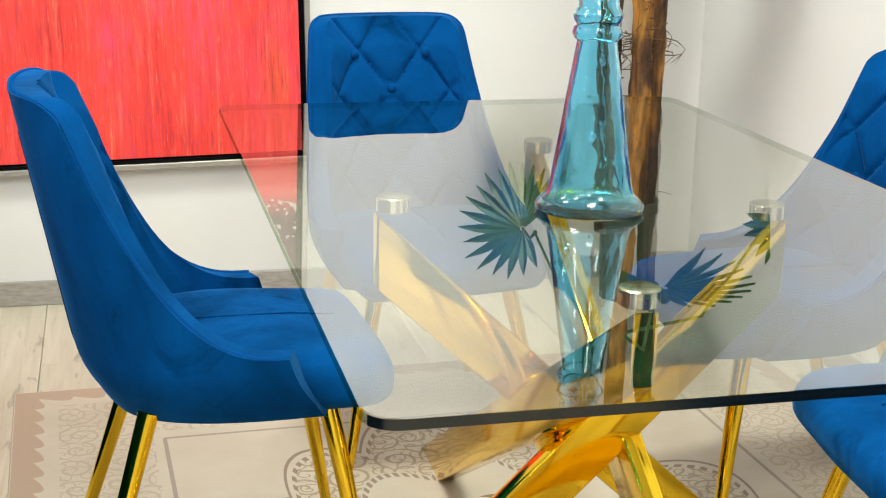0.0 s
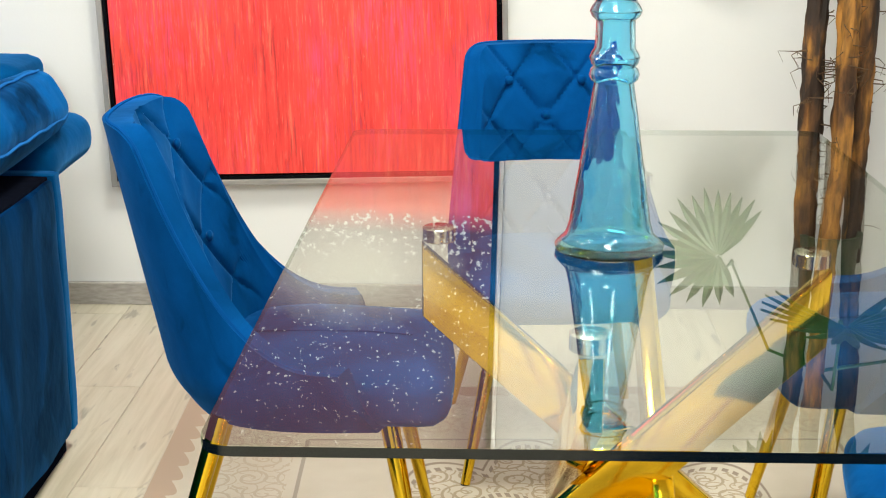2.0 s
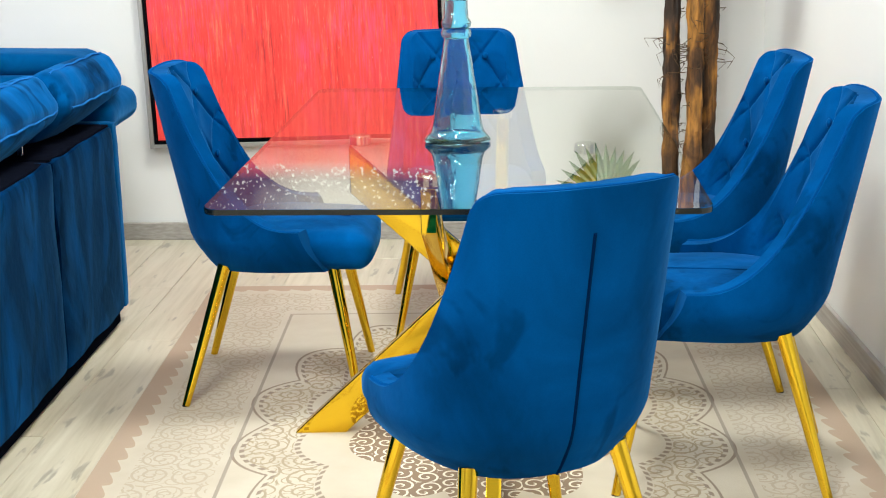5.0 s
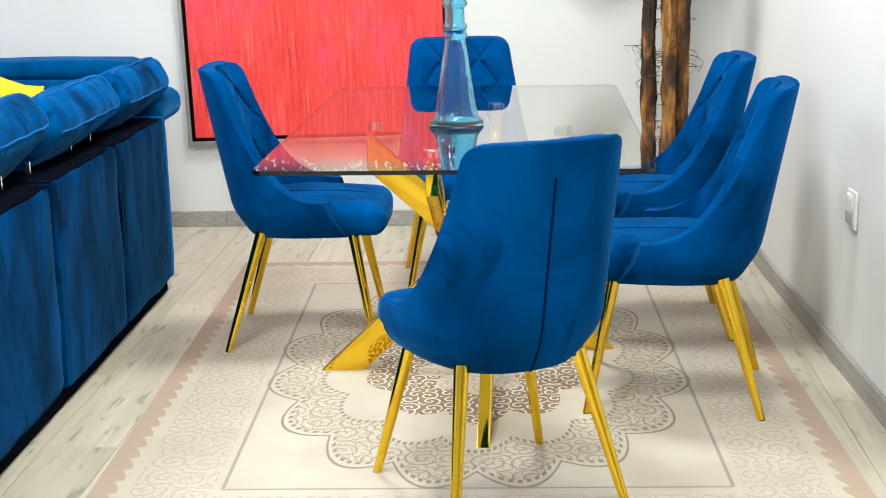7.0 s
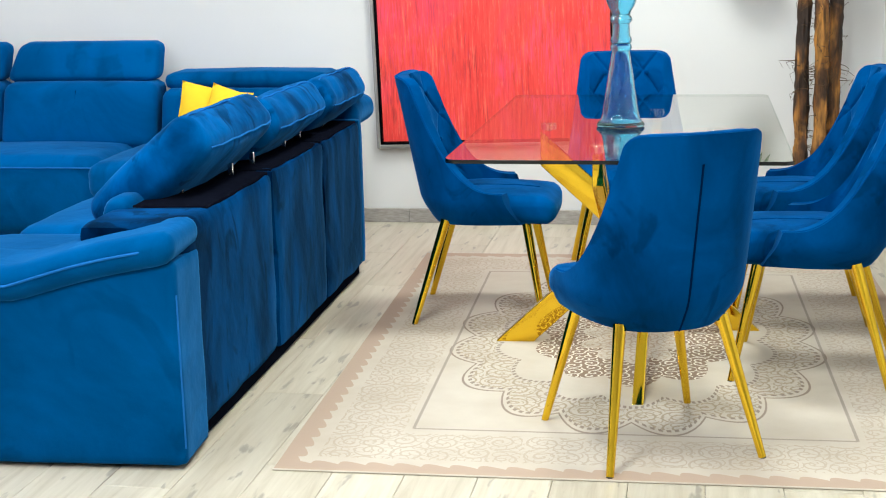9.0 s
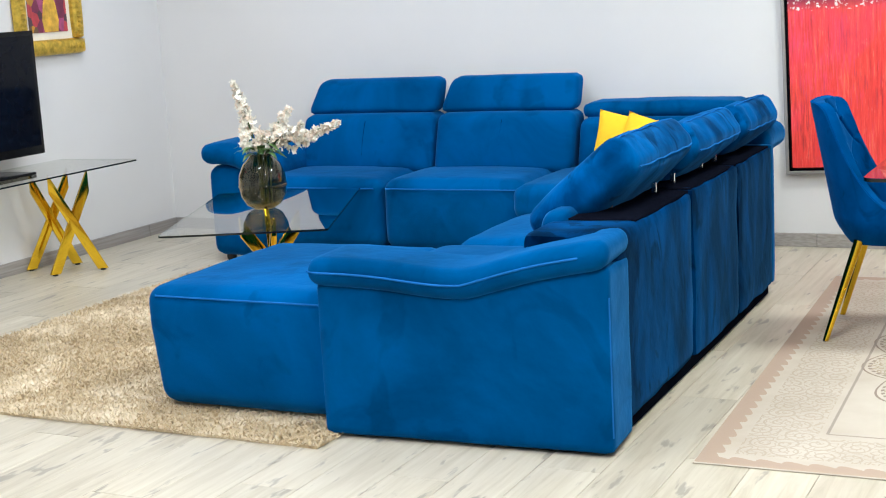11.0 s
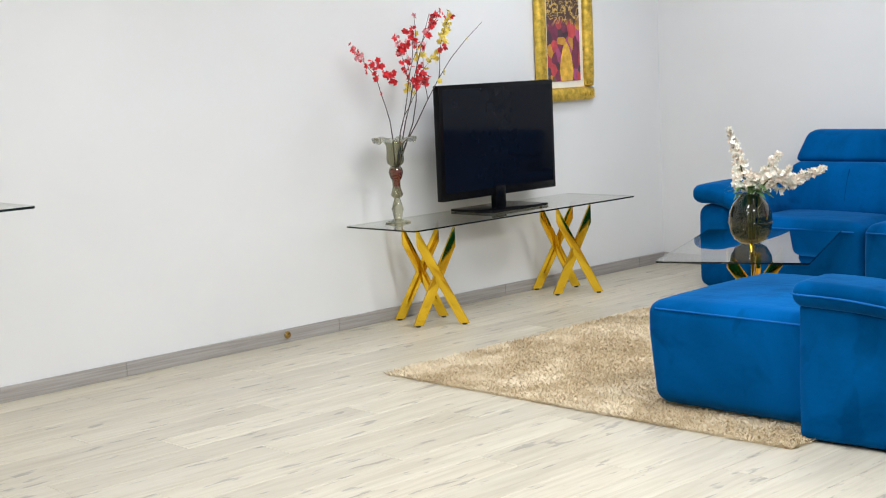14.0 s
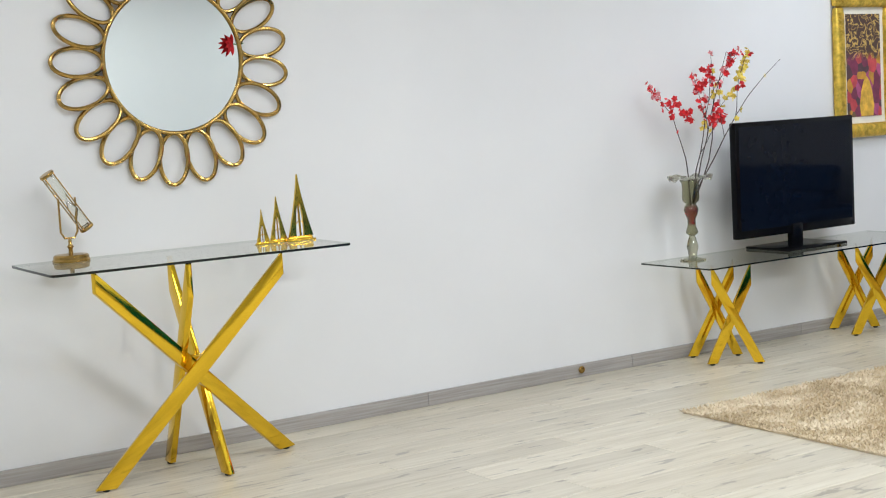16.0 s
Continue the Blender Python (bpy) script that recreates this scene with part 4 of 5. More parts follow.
# ---------- crossed-bar stands ----------
def cross_stand(parent, bars, w, d, mount_z, pucks=True):
    for p, q in bars:
        p, q = Vector(p), Vector(q)
        leg = part("leg", bar(p, q, w, d, 0.002), GOLD, parent, "polished gold flat bar leg")
        part("foot_pad", lathe([(0.012, 0), (0.014, 0.002), (0.014, 0.008)], 14), FOOT, leg, at=(-q.x, -q.y, 0))


# television table
tvx, tvy = -4.905, 0.010
tvt = thing("tv_table", (tvx, tvy, 0), "long glass television table on two crossed gold stands", "tv table", rz=1.2)
glass_top(0.53, 1.88, 0.555, 0.565, 0.02, tvt)
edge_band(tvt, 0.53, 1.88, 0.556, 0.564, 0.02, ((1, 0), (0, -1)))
for cy in (-0.552, 0.625):
    y = cy
    a = [(-0.232, -0.05), (0.013, -0.147), (0.1715, 0.05), (-0.082, 0.1475)]
    cross_stand(tvt, [((-0.03 + (a[3 - k][0] + 0.03) * 0.8, y + a[3 - k][1] * 0.85, 0.553), (a[k][0], y + a[k][1], 0.008)) for k in range(4)], 0.050, 0.022, 0.553)

# television
tv = thing("television", (-4.958, 0.097, 0.565), "black flat-screen television on a swivel stand, switched off", "television")
SCREEN = simple("dark_screen", (0.004, 0.005, 0.009), 0.06)
at = (-4.93, 0.10, 0.565)
at = (-4.955, 0.097, 0.565)
part("bezel", box((-5.0, -0.390, 0.645), (-4.955, 0.584, 1.287), 0.006), BLACK, tv, "glossy black bezel", True, at)
SCREEN.node_tree.nodes["Principled BSDF"].inputs["Specular IOR Level"].default_value = 0.13
part("screen", box((-4.956, -0.364, 0.690), (-4.953, 0.558, 1.262)), SCREEN, tv, "dark glass screen", False, at)
part("back_cover", soft((-5.06, -0.28, 0.74), (-4.99, 0.48, 1.2), 0.03, n=4), BLACK, tv, "", True, at)
part("neck", box((-4.99, 0.035, 0.575), (-4.945, 0.125, 0.70), 0.01), BLACK, tv, "", True, at)
part("stand_base", box((-5.12, -0.165, 0.566), (-4.80, 0.325, 0.580), 0.005), BLACK, tv, "flat rectangular foot", True, at)
part("badge", box((-4.9535, 0.067, 0.664), (-4.952, 0.127, 0.672)), CHROME, tv, "small plain badge", False, at)
tv.rotation_euler = (0, 0, radians(1.1))

# ---------- gilt picture ----------
def picture_mat():
    m, ns, ls, b = mat("colourful_picture")
    v = coords(ns, ls, (1, 13, 9))
    vo = node(ns, "ShaderNodeTexVoronoi", Scale=1.6)
    ls.new(v, vo.inputs["Vector"])
    sep = ns.new("ShaderNodeSeparateColor")
    ls.new(vo.outputs["Color"], sep.inputs[0])
    r = ramp(ns, [(0.1, (0.16, 0.02, 0.06)), (0.3, (0.48, 0.05, 0.06)), (0.45, (0.07, 0.03, 0.04)), (0.6, (0.45, 0.22, 0.02)), (0.8, (0.34, 0.06, 0.16)), (0.92, (0.12, 0.07, 0.03))])
    r.color_ramp.interpolation = "CONSTANT"
    ls.new(sep.outputs[0], r.inputs[0])
    n = node(ns, "ShaderNodeTexNoise", Scale=24.0, Detail=5.0)
    ls.new(coords(ns, ls), n.inputs["Vector"])
    mx = ns.new("ShaderNodeMix")
    mx.data_type, mx.blend_type = "RGBA", "OVERLAY"
    mx.inputs["Factor"].default_value = 0.7
    ls.new(r.outputs[0], mx.inputs["A"])
    ls.new(n.outputs[0], mx.inputs["B"])
    sz = ns.new("ShaderNodeSeparateXYZ")
    tc = ns.new("ShaderNodeTexCoord")
    ls.new(tc.outputs["Object"], sz.inputs[0])
    curl = node(ns, "ShaderNodeTexNoise", Scale=19.0, Detail=1.0, Distortion=1.4)
    ls.new(tc.outputs["Object"], curl.inputs["Vector"])
    gold = ramp(ns, [(0.455, (0.055, 0.022, 0.018)), (0.475, (0.55, 0.36, 0.09)), (0.525, (0.55, 0.36, 0.09)), (0.545, (0.055, 0.022, 0.018))])
    ls.new(curl.outputs[0], gold.inputs[0])
    zone = ns.new("ShaderNodeMapRange")
    zone.inputs["From Min"].default_value, zone.inputs["From Max"].default_value = 1.60, 1.66
    ls.new(sz.outputs["Z"], zone.inputs["Value"])
    both = ns.new("ShaderNodeMix")
    both.data_type = "RGBA"
    ls.new(zone.outputs[0], both.inputs["Factor"])
    ls.new(mx.outputs["Result"], both.inputs["A"])
    ls.new(gold.outputs[0], both.inputs["B"])
    ls.new(both.outputs["Result"], b.inputs["Base Color"])
    b.inputs["Roughness"].default_value = 0.4
    return m


gy0, gy1, gz0, gz1 = 0.665, 1.20, 1.142, 2.01
gp = thing("gilt_picture", (XL, (gy0 + gy1) / 2, 0), "small colourful picture in an ornate gilt frame", "picture")
at = (XL, (gy0 + gy1) / 2, 0)
part("panel", box((XL + 0.003, gy0 + 0.03, gz0 + 0.03), (XL + 0.014, gy1 - 0.03, gz1 - 0.03)), simple("cream_mount", (0.78, 0.73, 0.62), 0.8), gp, "cream mount board", False, at)
part("picture_sheet", box((XL + 0.0145, gy0 + 0.115, gz0 + 0.125), (XL + 0.018, gy1 - 0.115, gz1 - 0.125)), picture_mat(), gp, "patchwork of red, violet and ochre shapes", False, at)
OCHRE = simple("ochre_paint", (0.66, 0.38, 0.04), 0.5, 0, 0.3, 25.0)
b = lathe([(0.005, 0.0), (0.055, 0.0), (0.066, 0.06), (0.05, 0.15), (0.028, 0.21), (0.004, 0.24)], 20)
part("painted_shape", move(b, pose(XL + 0.0185, (gy0 + gy1) / 2 + 0.02, gz0 + 0.127) @ Matrix.Diagonal((0.012, 1, 1, 1))), OCHRE, gp, "plain ochre painted shape", True, at)
fw = 0.085
for k, (lo, hi) in enumerate((((gy0, gz0), (gy1, gz0 + fw)), ((gy0, gz1 - fw), (gy1, gz1)), ((gy0, gz0 + fw), (gy0 + fw, gz1 - fw)), ((gy1 - fw, gz0 + fw), (gy1, gz1 - fw)))):
    rail = part("frame_rail", soft((XL + 0.002, lo[0], lo[1]), (XL + 0.045, hi[0], hi[1]), 0.02, (0.008, 0, 0), 8), ORNATE, gp, "carved gilt rail", True, at)
    horiz = k < 2
    n = int(((hi[0] - lo[0]) if horiz else (hi[1] - lo[1])) / 0.026)
    beads = []
    for i in range(n):
        c = Vector((XL + 0.047, lo[0] + (i + 0.5) * 0.026, (lo[1] + hi[1]) / 2)) if horiz else Vector((XL + 0.047, (lo[0] + hi[0]) / 2, lo[1] + (i + 0.5) * 0.026))
        s = bmesh.new()
        bmesh.ops.create_icosphere(s, subdivisions=1, radius=0.011)
        beads.append(move(s, pose(*c, 0, 0, 0) @ Matrix.Diagonal((0.8, 1 if horiz else 2.1, 2.1 if horiz else 1, 1))))
    part("carving", join(*beads), ORNATE, rail, "carved leaf beading", True, at)

# ---------- vase with blossom branches ----------
def branch(bm_list, start, direction, length, r, depth, tips):
    pts, d, p = [Vector(start)], Vector(direction).normalized(), Vector(start)
    n = 7
    for i in range(n):
        d = (d + Vector((random.uniform(-1, 1), random.uniform(-1, 1), random.uniform(-0.4, 0.6))) * 0.16).normalized()
        p = p + d * length / n
        pts.append(p.copy())
        tips.append((p.copy(), i / n + depth * 0.3))
        if depth < 2 and i > 1 and random.random() < 0.42:
            branch(bm_list, p, d + Vector((random.uniform(-1, 1), random.uniform(-1, 1), 0.3)) * 0.8, length * 0.42 * (1 - i / n * 0.4), r * 0.55, depth + 1, tips)
    bm_list.append(tube(pts, [r * (1 - 0.7 * i / n) for i in range(n + 1)], 6))


def blossom(p, s):
    """Five cupped petals round a point."""
    bm = bmesh.new()
    e = Euler([random.uniform(0, 6.3) for _ in range(3)]).to_matrix()
    for k in range(5):
        a = 2 * math.pi * k / 5
        c, t = Vector((math.cos(a), math.sin(a), 0.35)), Vector((-math.sin(a), math.cos(a), 0))
        vs = [bm.verts.new(Vector(p) + e @ (v * s)) for v in (Vector((0, 0, 0)), c * 0.55 + t * 0.42, c * 1.0 + Vector((0, 0, 0.15)), c * 0.55 - t * 0.42)]
        bm.faces.new(vs)
    return bm


RED_PETAL = simple("red_petals", (0.66, 0.014, 0.02), 0.6, 0, 0.4, 60.0)
YELLOW_PETAL = simple("yellow_petals", (0.80, 0.62, 0.10), 0.6, 0, 0.2, 60.0)
PINK_PETAL = simple("pink_petals", (0.72, 0.28, 0.30), 0.6, 0, 0.3, 60.0)
BARK = simple("dark_twig", (0.07, 0.05, 0.045), 0.8, 0, 0.4, 40.0, 0.4, 80.0)
bx, by = -4.985, -0.70
bv = thing("blossom_vase", (bx, by, 0.565), "fluted olive glass vase with red and yellow blossom twigs", "vase")
prof = [(0.0, 0.0), (0.068, 0.0), (0.070, 0.006), (0.045, 0.012), (0.022, 0.022), (0.026, 0.05), (0.033, 0.075), (0.026, 0.10), (0.018, 0.125), (0.016, 0.135), (0.030, 0.145), (0.034, 0.155), (0.030, 0.165),
        (0.022, 0.19), (0.022, 0.225), (0.034, 0.25), (0.040, 0.275), (0.034, 0.295), (0.026, 0.305), (0.045, 0.325), (0.048, 0.345), (0.045, 0.38), (0.046, 0.415), (0.058, 0.435)]
inn = [(max(0, r - 0.004), z) for r, z in prof[::-1] if z > 0.13]
b = lathe(prof + inn, 40, cap=False)
part("body", b, GREEN_GLASS, bv)
part("red_bulb", lathe([(0.0, 0.192), (0.017, 0.195), (0.017, 0.225), (0.029, 0.25), (0.034, 0.274), (0.028, 0.292), (0.0, 0.296)], 24, False), glass_mat("red_glass", (0.75, 0.08, 0.08)), bv, "red glass core")
rimb = bmesh.new()
seg = 96
rows = []
for k in range(6):
    f = k / 5
    rows.append([rimb.verts.new(((0.056 + 0.062 * f) * math.cos(a) * (1 + 0.05 * f * math.cos(6 * a)), (0.056 + 0.062 * f) * math.sin(a) * (1 + 0.05 * f * math.cos(6 * a)), 0.434 + 0.02 * math.sin(f * 2.6) + 0.016 * f * math.cos(6 * a))) for a in [2 * math.pi * i / seg for i in range(seg)]])
for a, c in zip(rows, rows[1:]):
    for i in range(seg):
        rimb.faces.new((a[i], a[(i + 1) % seg], c[(i + 1) % seg], c[i]))
bmesh.ops.solidify(rimb, geom=rimb.faces[:], thickness=0.003)
part("fluted_rim", rimb, GREEN_GLASS, bv, "wavy flared rim")
random.seed(11)
twigs, tips = [], []
for k, (dx, dy, ln) in enumerate(((0.04, -0.10, 0.58), (0.06, 0.62, 0.90), (-0.02, 0.40, 0.86), (0.06, 0.22, 0.66), (0.04, 0.34, 0.94))):
    branch(twigs, (0.01 * dx, 0.03 * dy, 0.30), (dx, dy, 1.0), ln, 0.0042, 0, tips)
part("twigs", join(*twigs), BARK, bv, "thin dark branching twigs")
groups = {0: [], 1: [], 2: []}
for p, f in tips:
    if p.z < 0.66:
        continue
    kind = 1 if p.y > 0.10 and random.random() < 0.62 else 0 if random.random() < 0.72 else 2
    for _ in range(random.choice((0, 1, 1, 2))):
        groups[kind].append(blossom(p + Vector([random.uniform(-0.018, 0.018) for _ in range(3)]), random.uniform(0.010, 0.021)))
for c in ((0.02, -0.10, 0.835), (0.0, 0.23, 0.745), (0.03, 0.21, 0.79), (0.02, -0.02, 0.785)):
    for _ in range(16):
        groups[0].append(blossom(Vector(c) + Vector([random.gauss(0, 0.020) for _ in range(3)]), random.uniform(0.014, 0.024)))
for c in ((0.03, 0.37, 0.97), (0.02, 0.33, 0.90), (0.0, 0.41, 1.02), (0.02, 0.10, 0.72)):
    for _ in range(8):
        groups[1].append(blossom(Vector(c) + Vector([random.gauss(0, 0.016) for _ in range(3)]), random.uniform(0.012, 0.020)))
for k, (mt, nm) in enumerate(((RED_PETAL, "red_blossoms"), (YELLOW_PETAL, "yellow_blossoms"), (PINK_PETAL, "pink_blossoms"))):
    tagged(part(nm, join(*groups[k]), mt, bv, "small silk blossoms", False), kind="stuff")

# ---------- coffee table with flowers ----------
CR = 23.0
ct = thing("coffee_table", (-3.277, 0.109, 0), "low clear glass coffee table on crossed gold bars", "coffee table", rz=CR)
glass_top(0.70, 1.21, 0.44, 0.45, 0.02, ct)
edge_band(ct, 0.70, 1.21, 0.441, 0.449, 0.02, ((1, 0), (0, -1)))
cross_stand(ct, [((ax, ay, 0.438), (-ax, -ay, 0.008)) for ax, ay in ((0.13, 0.05), (-0.12, -0.07), (0.05, -0.17), (-0.04, 0.17))], 0.055, 0.024, 0.43)
fv = thing("flower_vase", (-3.315, 0.14, 0.45), "round smoked glass vase filled with cream flowers", "vase")
prof = [(0.0, 0.0), (0.045, 0.0), (0.078, 0.02), (0.100, 0.06), (0.108, 0.11), (0.104, 0.155), (0.086, 0.20), (0.060, 0.228), (0.052, 0.238), (0.055, 0.25)]
inn = [(max(0, r - 0.006), z) for r, z in prof[::-1] if z > 0.01]
part("body", lathe(prof + inn + [(0.0, 0.012)], 56, cap=False), SMOKE_GLASS, fv)
part("band", lathe([(0.1075, 0.100), (0.110, 0.103), (0.110, 0.108), (0.1075, 0.111)], 56, False), SMOKE_GLASS, fv, "raised dark glass band")
CREAM = simple("cream_petals", (0.86, 0.82, 0.72), 0.65, 0, 0.12, 50.0)
PALEPINK = simple("blush_petals", (0.84, 0.71, 0.58), 0.65, 0, 0.15, 50.0)
STEM = simple("green_stem", (0.09, 0.16, 0.04), 0.6, 0, 0.3, 30.0)
random.seed(5)
stems, leaves, flw, flw2 = [], [], [], []
for ex, ey, ez, ln in ((-0.095, -0.03, 0.575, 0.26), (0.15, 0.03, 0.45, 0.17), (0.37, 0.07, 0.375, 0.24), (0.05, -0.07, 0.35, 0.09), (0.0, 0.06, 0.34, 0.08), (0.24, -0.02, 0.38, 0.16), (-0.03, -0.08, 0.33, 0.06)):
    base, end = Vector((ex * 0.1, ey * 0.1, 0.03)), Vector((ex, ey, ez))
    mid = Vector((ex * 0.12, ey * 0.12, 0.25))
    pts = [base, mid, mid.lerp(end, 0.5) + Vector((0, 0, 0.02)), end]
    stems.append(tube(pts, [0.004, 0.004, 0.0035, 0.002], 6))
    d = (end - mid).normalized()
    for i in range(int(ln * 560)):
        f = random.random()
        rr = 0.046 * (1 - 0.75 * f)
        o = Vector([random.gauss(0, 1) for _ in range(3)]).normalized() * rr * random.uniform(0.6, 1)
        (flw if random.random() < 0.65 else flw2).append(blossom(end - d * ln * (1 - f) + o, random.uniform(0.015, 0.025) * (1 - 0.35 * f)))
for i in range(46):
    a = random.uniform(0, 6.28)
    p = Vector((0.05 * math.cos(a), 0.05 * math.sin(a), 0.25 + random.uniform(0, 0.05)))
    d = Vector((math.cos(a), math.sin(a), random.uniform(0.1, 1.2))).normalized()
    s = d.cross(Vector((0, 0, 1))).normalized()
    l = random.uniform(0.06, 0.12)
    bm = bmesh.new()
    rowsv = [[bm.verts.new(p + d * l * t + s * w * 0.014 * math.sin(math.pi * min(0.98, t + 0.05)) + Vector((0, 0, -0.05 * t * t))) for w in (-1, 0, 1)] for t in (0, 0.3, 0.6, 1.0)]
    for r1, r2 in zip(rowsv, rowsv[1:]):
        for k in range(2):
            bm.faces.new((r1[k], r1[k + 1], r2[k + 1], r2[k]))
    leaves.append(bm)
part("stems", join(*stems), STEM, fv, "", True)
tagged(part("leaves", join(*leaves), simple("leaf_green", (0.10, 0.19, 0.05), 0.55, 0, 0.4, 30.0), fv, "green leaves", True), kind="stuff")
tagged(part("cream_flowers", join(*flw), CREAM, fv, "dense cream flower spikes", False), kind="stuff")
tagged(part("blush_flowers", join(*flw2), PALEPINK, fv, "blush flowers", False), kind="stuff")

# ---------- console with mirror ----------
cxm, cym = -4.835, -3.68
cn = thing("console_table", (cxm, cym, 0), "glass console table on crossed polished gold bars", "console table", rz=-1.5)
glass_top(0.58, 1.265, 0.903, 0.915, 0.02, cn)
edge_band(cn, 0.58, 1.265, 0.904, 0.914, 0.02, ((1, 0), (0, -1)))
cross_stand(cn, [((0.20, 0.35, 0.902), (0.053, -0.42, 0.008)), ((0.20, -0.45, 0.902), (-0.083, 0.44, 0.008)), ((0.20, -0.06, 0.902), (-0.207, -0.05, 0.008)), ((-0.2, 0.01, 0.902), (0.161, 0.06, 0.008))], 0.062, 0.026, 0.90)
part("hub", soft((-0.03, -0.03, 0.42), (0.03, 0.07, 0.49), 0.015, n=3), GOLD, cn)

mr = thing("wall_mirror", (XL, -3.525, 1.728), "round wall mirror in a gold frame of looped rings", "mirror")
MIRROR = simple("mirror_silver", (0.62, 0.66, 0.67), 0.015, 1.0, 0.0)
b = lathe([(0.0, 0.0), (0.314, 0.0), (0.314, 0.012), (0.0, 0.012)], 72, False)
part("mirror_glass", move(b, pose(0.012, 0, 0, 0, 90, 0)), MIRROR, mr, "clear silvered glass")
BRASS = simple("antique_gold", (0.42, 0.27, 0.08), 0.22, 1.0, 0.2, 30.0)
ringp = [(0.026, 0.318 * math.cos(2 * math.pi * i / 90), 0.318 * math.sin(2 * math.pi * i / 90)) for i in range(90)]
part("inner_ring", tube(ringp, 0.010, 10, True), BRASS, mr)
NL = 21
for k in range(NL):
    a = 2 * math.pi * (k + 0.5) / NL
    rad, tan = Vector((0, math.cos(a), math.sin(a))), Vector((0, -math.sin(a), math.cos(a)))
    c = rad * 0.430
    pts = []
    for i in range(36):
        t = 2 * math.pi * i / 36
        pts.append(c + rad * 0.112 * math.cos(t) + tan * 0.061 * math.sin(t) + Vector((0.024 + 0.010 * math.sin(t), 0, 0)))
    part("loop", tube(pts, 0.0095, 8, True), BRASS, mr)

# red silk flower tucked behind the mirror's rim
random.seed(9)
rf = thing("silk_flower", (XL + 0.030, -3.245, 1.79), "small red silk lily tucked into the mirror rim", "flower")
for k in range(6):
    a = radians(110 + 28 * k)
    d, w = Vector((0.35, math.cos(a), math.sin(a))).normalized(), Vector((0, -math.sin(a), math.cos(a)))
    bm = bmesh.new()
    rows = []
    for t, wd in ((0.0, 0.003), (0.35, 0.010), (0.7, 0.008), (1.0, 0.001)):
        c = d * 0.055 * t + Vector((0.012 * t * t, 0, -0.006 * t * t))
        rows.append([bm.verts.new(c - w * wd), bm.verts.new(c + Vector((0.003, 0, 0))), bm.verts.new(c + w * wd)])
    for a_, b_ in zip(rows, rows[1:]):
        for i in range(2):
            bm.faces.new((a_[i], a_[i + 1], b_[i + 1], b_[i]))
    bmesh.ops.solidify(bm, geom=bm.faces[:], thickness=0.001)
    part("petal", bm, RED_PETAL, rf)
part("stem", tube([(0, 0, 0), (-0.006, 0.03, -0.004), (-0.008, 0.055, 0.002)], 0.0025, 6), STEM, rf)

# sailing boat ornaments
BRASS2 = simple("shiny_brass", (0.68, 0.45, 0.05), 0.12, 1.0, 0.1, 30.0)


def sailboat(at, s, label):
    ob = thing("sailboat_ornament", at, label, "ornament", "sailing boat ornaments")
    part("hull", soft((-0.022 * s, -0.085 * s, 0.0), (0.022 * s, 0.085 * s, 0.03 * s), 0.012 * s, n=4), BRASS2, ob)
    part("sea_stand", box((-0.028 * s, -0.10 * s, -0.0), (0.028 * s, 0.10 * s, 0.012 * s), 0.003), BRASS2, ob)
    for sg, foot in ((-1, 0.075), (1, 0.09)):
        bm = bmesh.new()
        rows = []
        for i in range(15):
            t = i / 14
            outer = foot * (1 - t) ** 1.35 + 0.002
            inner = 0.028 * math.sqrt(max(0.0, 1 - (t / 0.55) ** 2)) if t < 0.55 else 0.0
            inner = min(inner, outer - 0.002)
            z = (0.028 + 0.39 * t) * s
            rows.append([bm.verts.new((dx * s, sg * y * s, z)) for dx, y in ((-0.009, outer), (0.009, outer), (0.009, inner), (-0.009, inner))])
        for a, c in zip(rows, rows[1:]):
            for k in range(4):
                bm.faces.new((a[k], a[(k + 1) % 4], c[(k + 1) % 4], c[k]))
        bm.faces.new(rows[0]), bm.faces.new(rows[-1])
        bmesh.ops.recalc_face_normals(bm, faces=bm.faces)
        part("sail", bm, BRASS2, ob)
    part("mast", tube([(0, 0.005 * s, 0.03 * s), (0, 0, 0.2 * s), (0, 0, 0.42 * s)], [0.007 * s, 0.007 * s, 0.002 * s], 8), BRASS2, ob)
    part("spar", tube([(0, -0.045 * s, 0.085 * s), (0, 0.0, 0.13 * s), (0, 0.05 * s, 0.10 * s)], 0.004 * s, 8), BRASS2, ob)
    return ob


sailboat((-4.86, -3.305, 0.915), 0.36, "smallest shiny brass sailing boat ornament on the console")
sailboat((-4.88, -3.222, 0.915), 0.475, "middle-sized shiny brass sailing boat ornament on the console")
sailboat((-4.86, -3.125, 0.915), 0.69, "largest shiny brass sailing boat ornament on the console")

# hourglass-like ornament on a pivot
hg = thing("pivot_hourglass", (-5.04, -4.085, 0.915), "tilted glass hourglass in a brass pivot frame", "ornament")
part("base", lathe([(0.0, 0.0), (0.075, 0.0), (0.077, 0.006), (0.072, 0.012), (0.072, 0.022), (0.066, 0.028), (0.02, 0.032), (0.0, 0.034)], 36, False), BRASS, hg)
part("stem", lathe([(0.010, 0.03), (0.008, 0.05), (0.014, 0.06), (0.007, 0.07), (0.007, 0.09)], 14), BRASS, hg)
part("yoke", tube([(0, -0.035, 0.26), (0, -0.035, 0.12), (0, -0.02, 0.095), (0, 0.02, 0.095), (0, 0.035, 0.12), (0, 0.035, 0.26)], 0.0045, 8), BRASS, hg)
tilt = pose(0, 0, 0.245, 33, 0, 0)
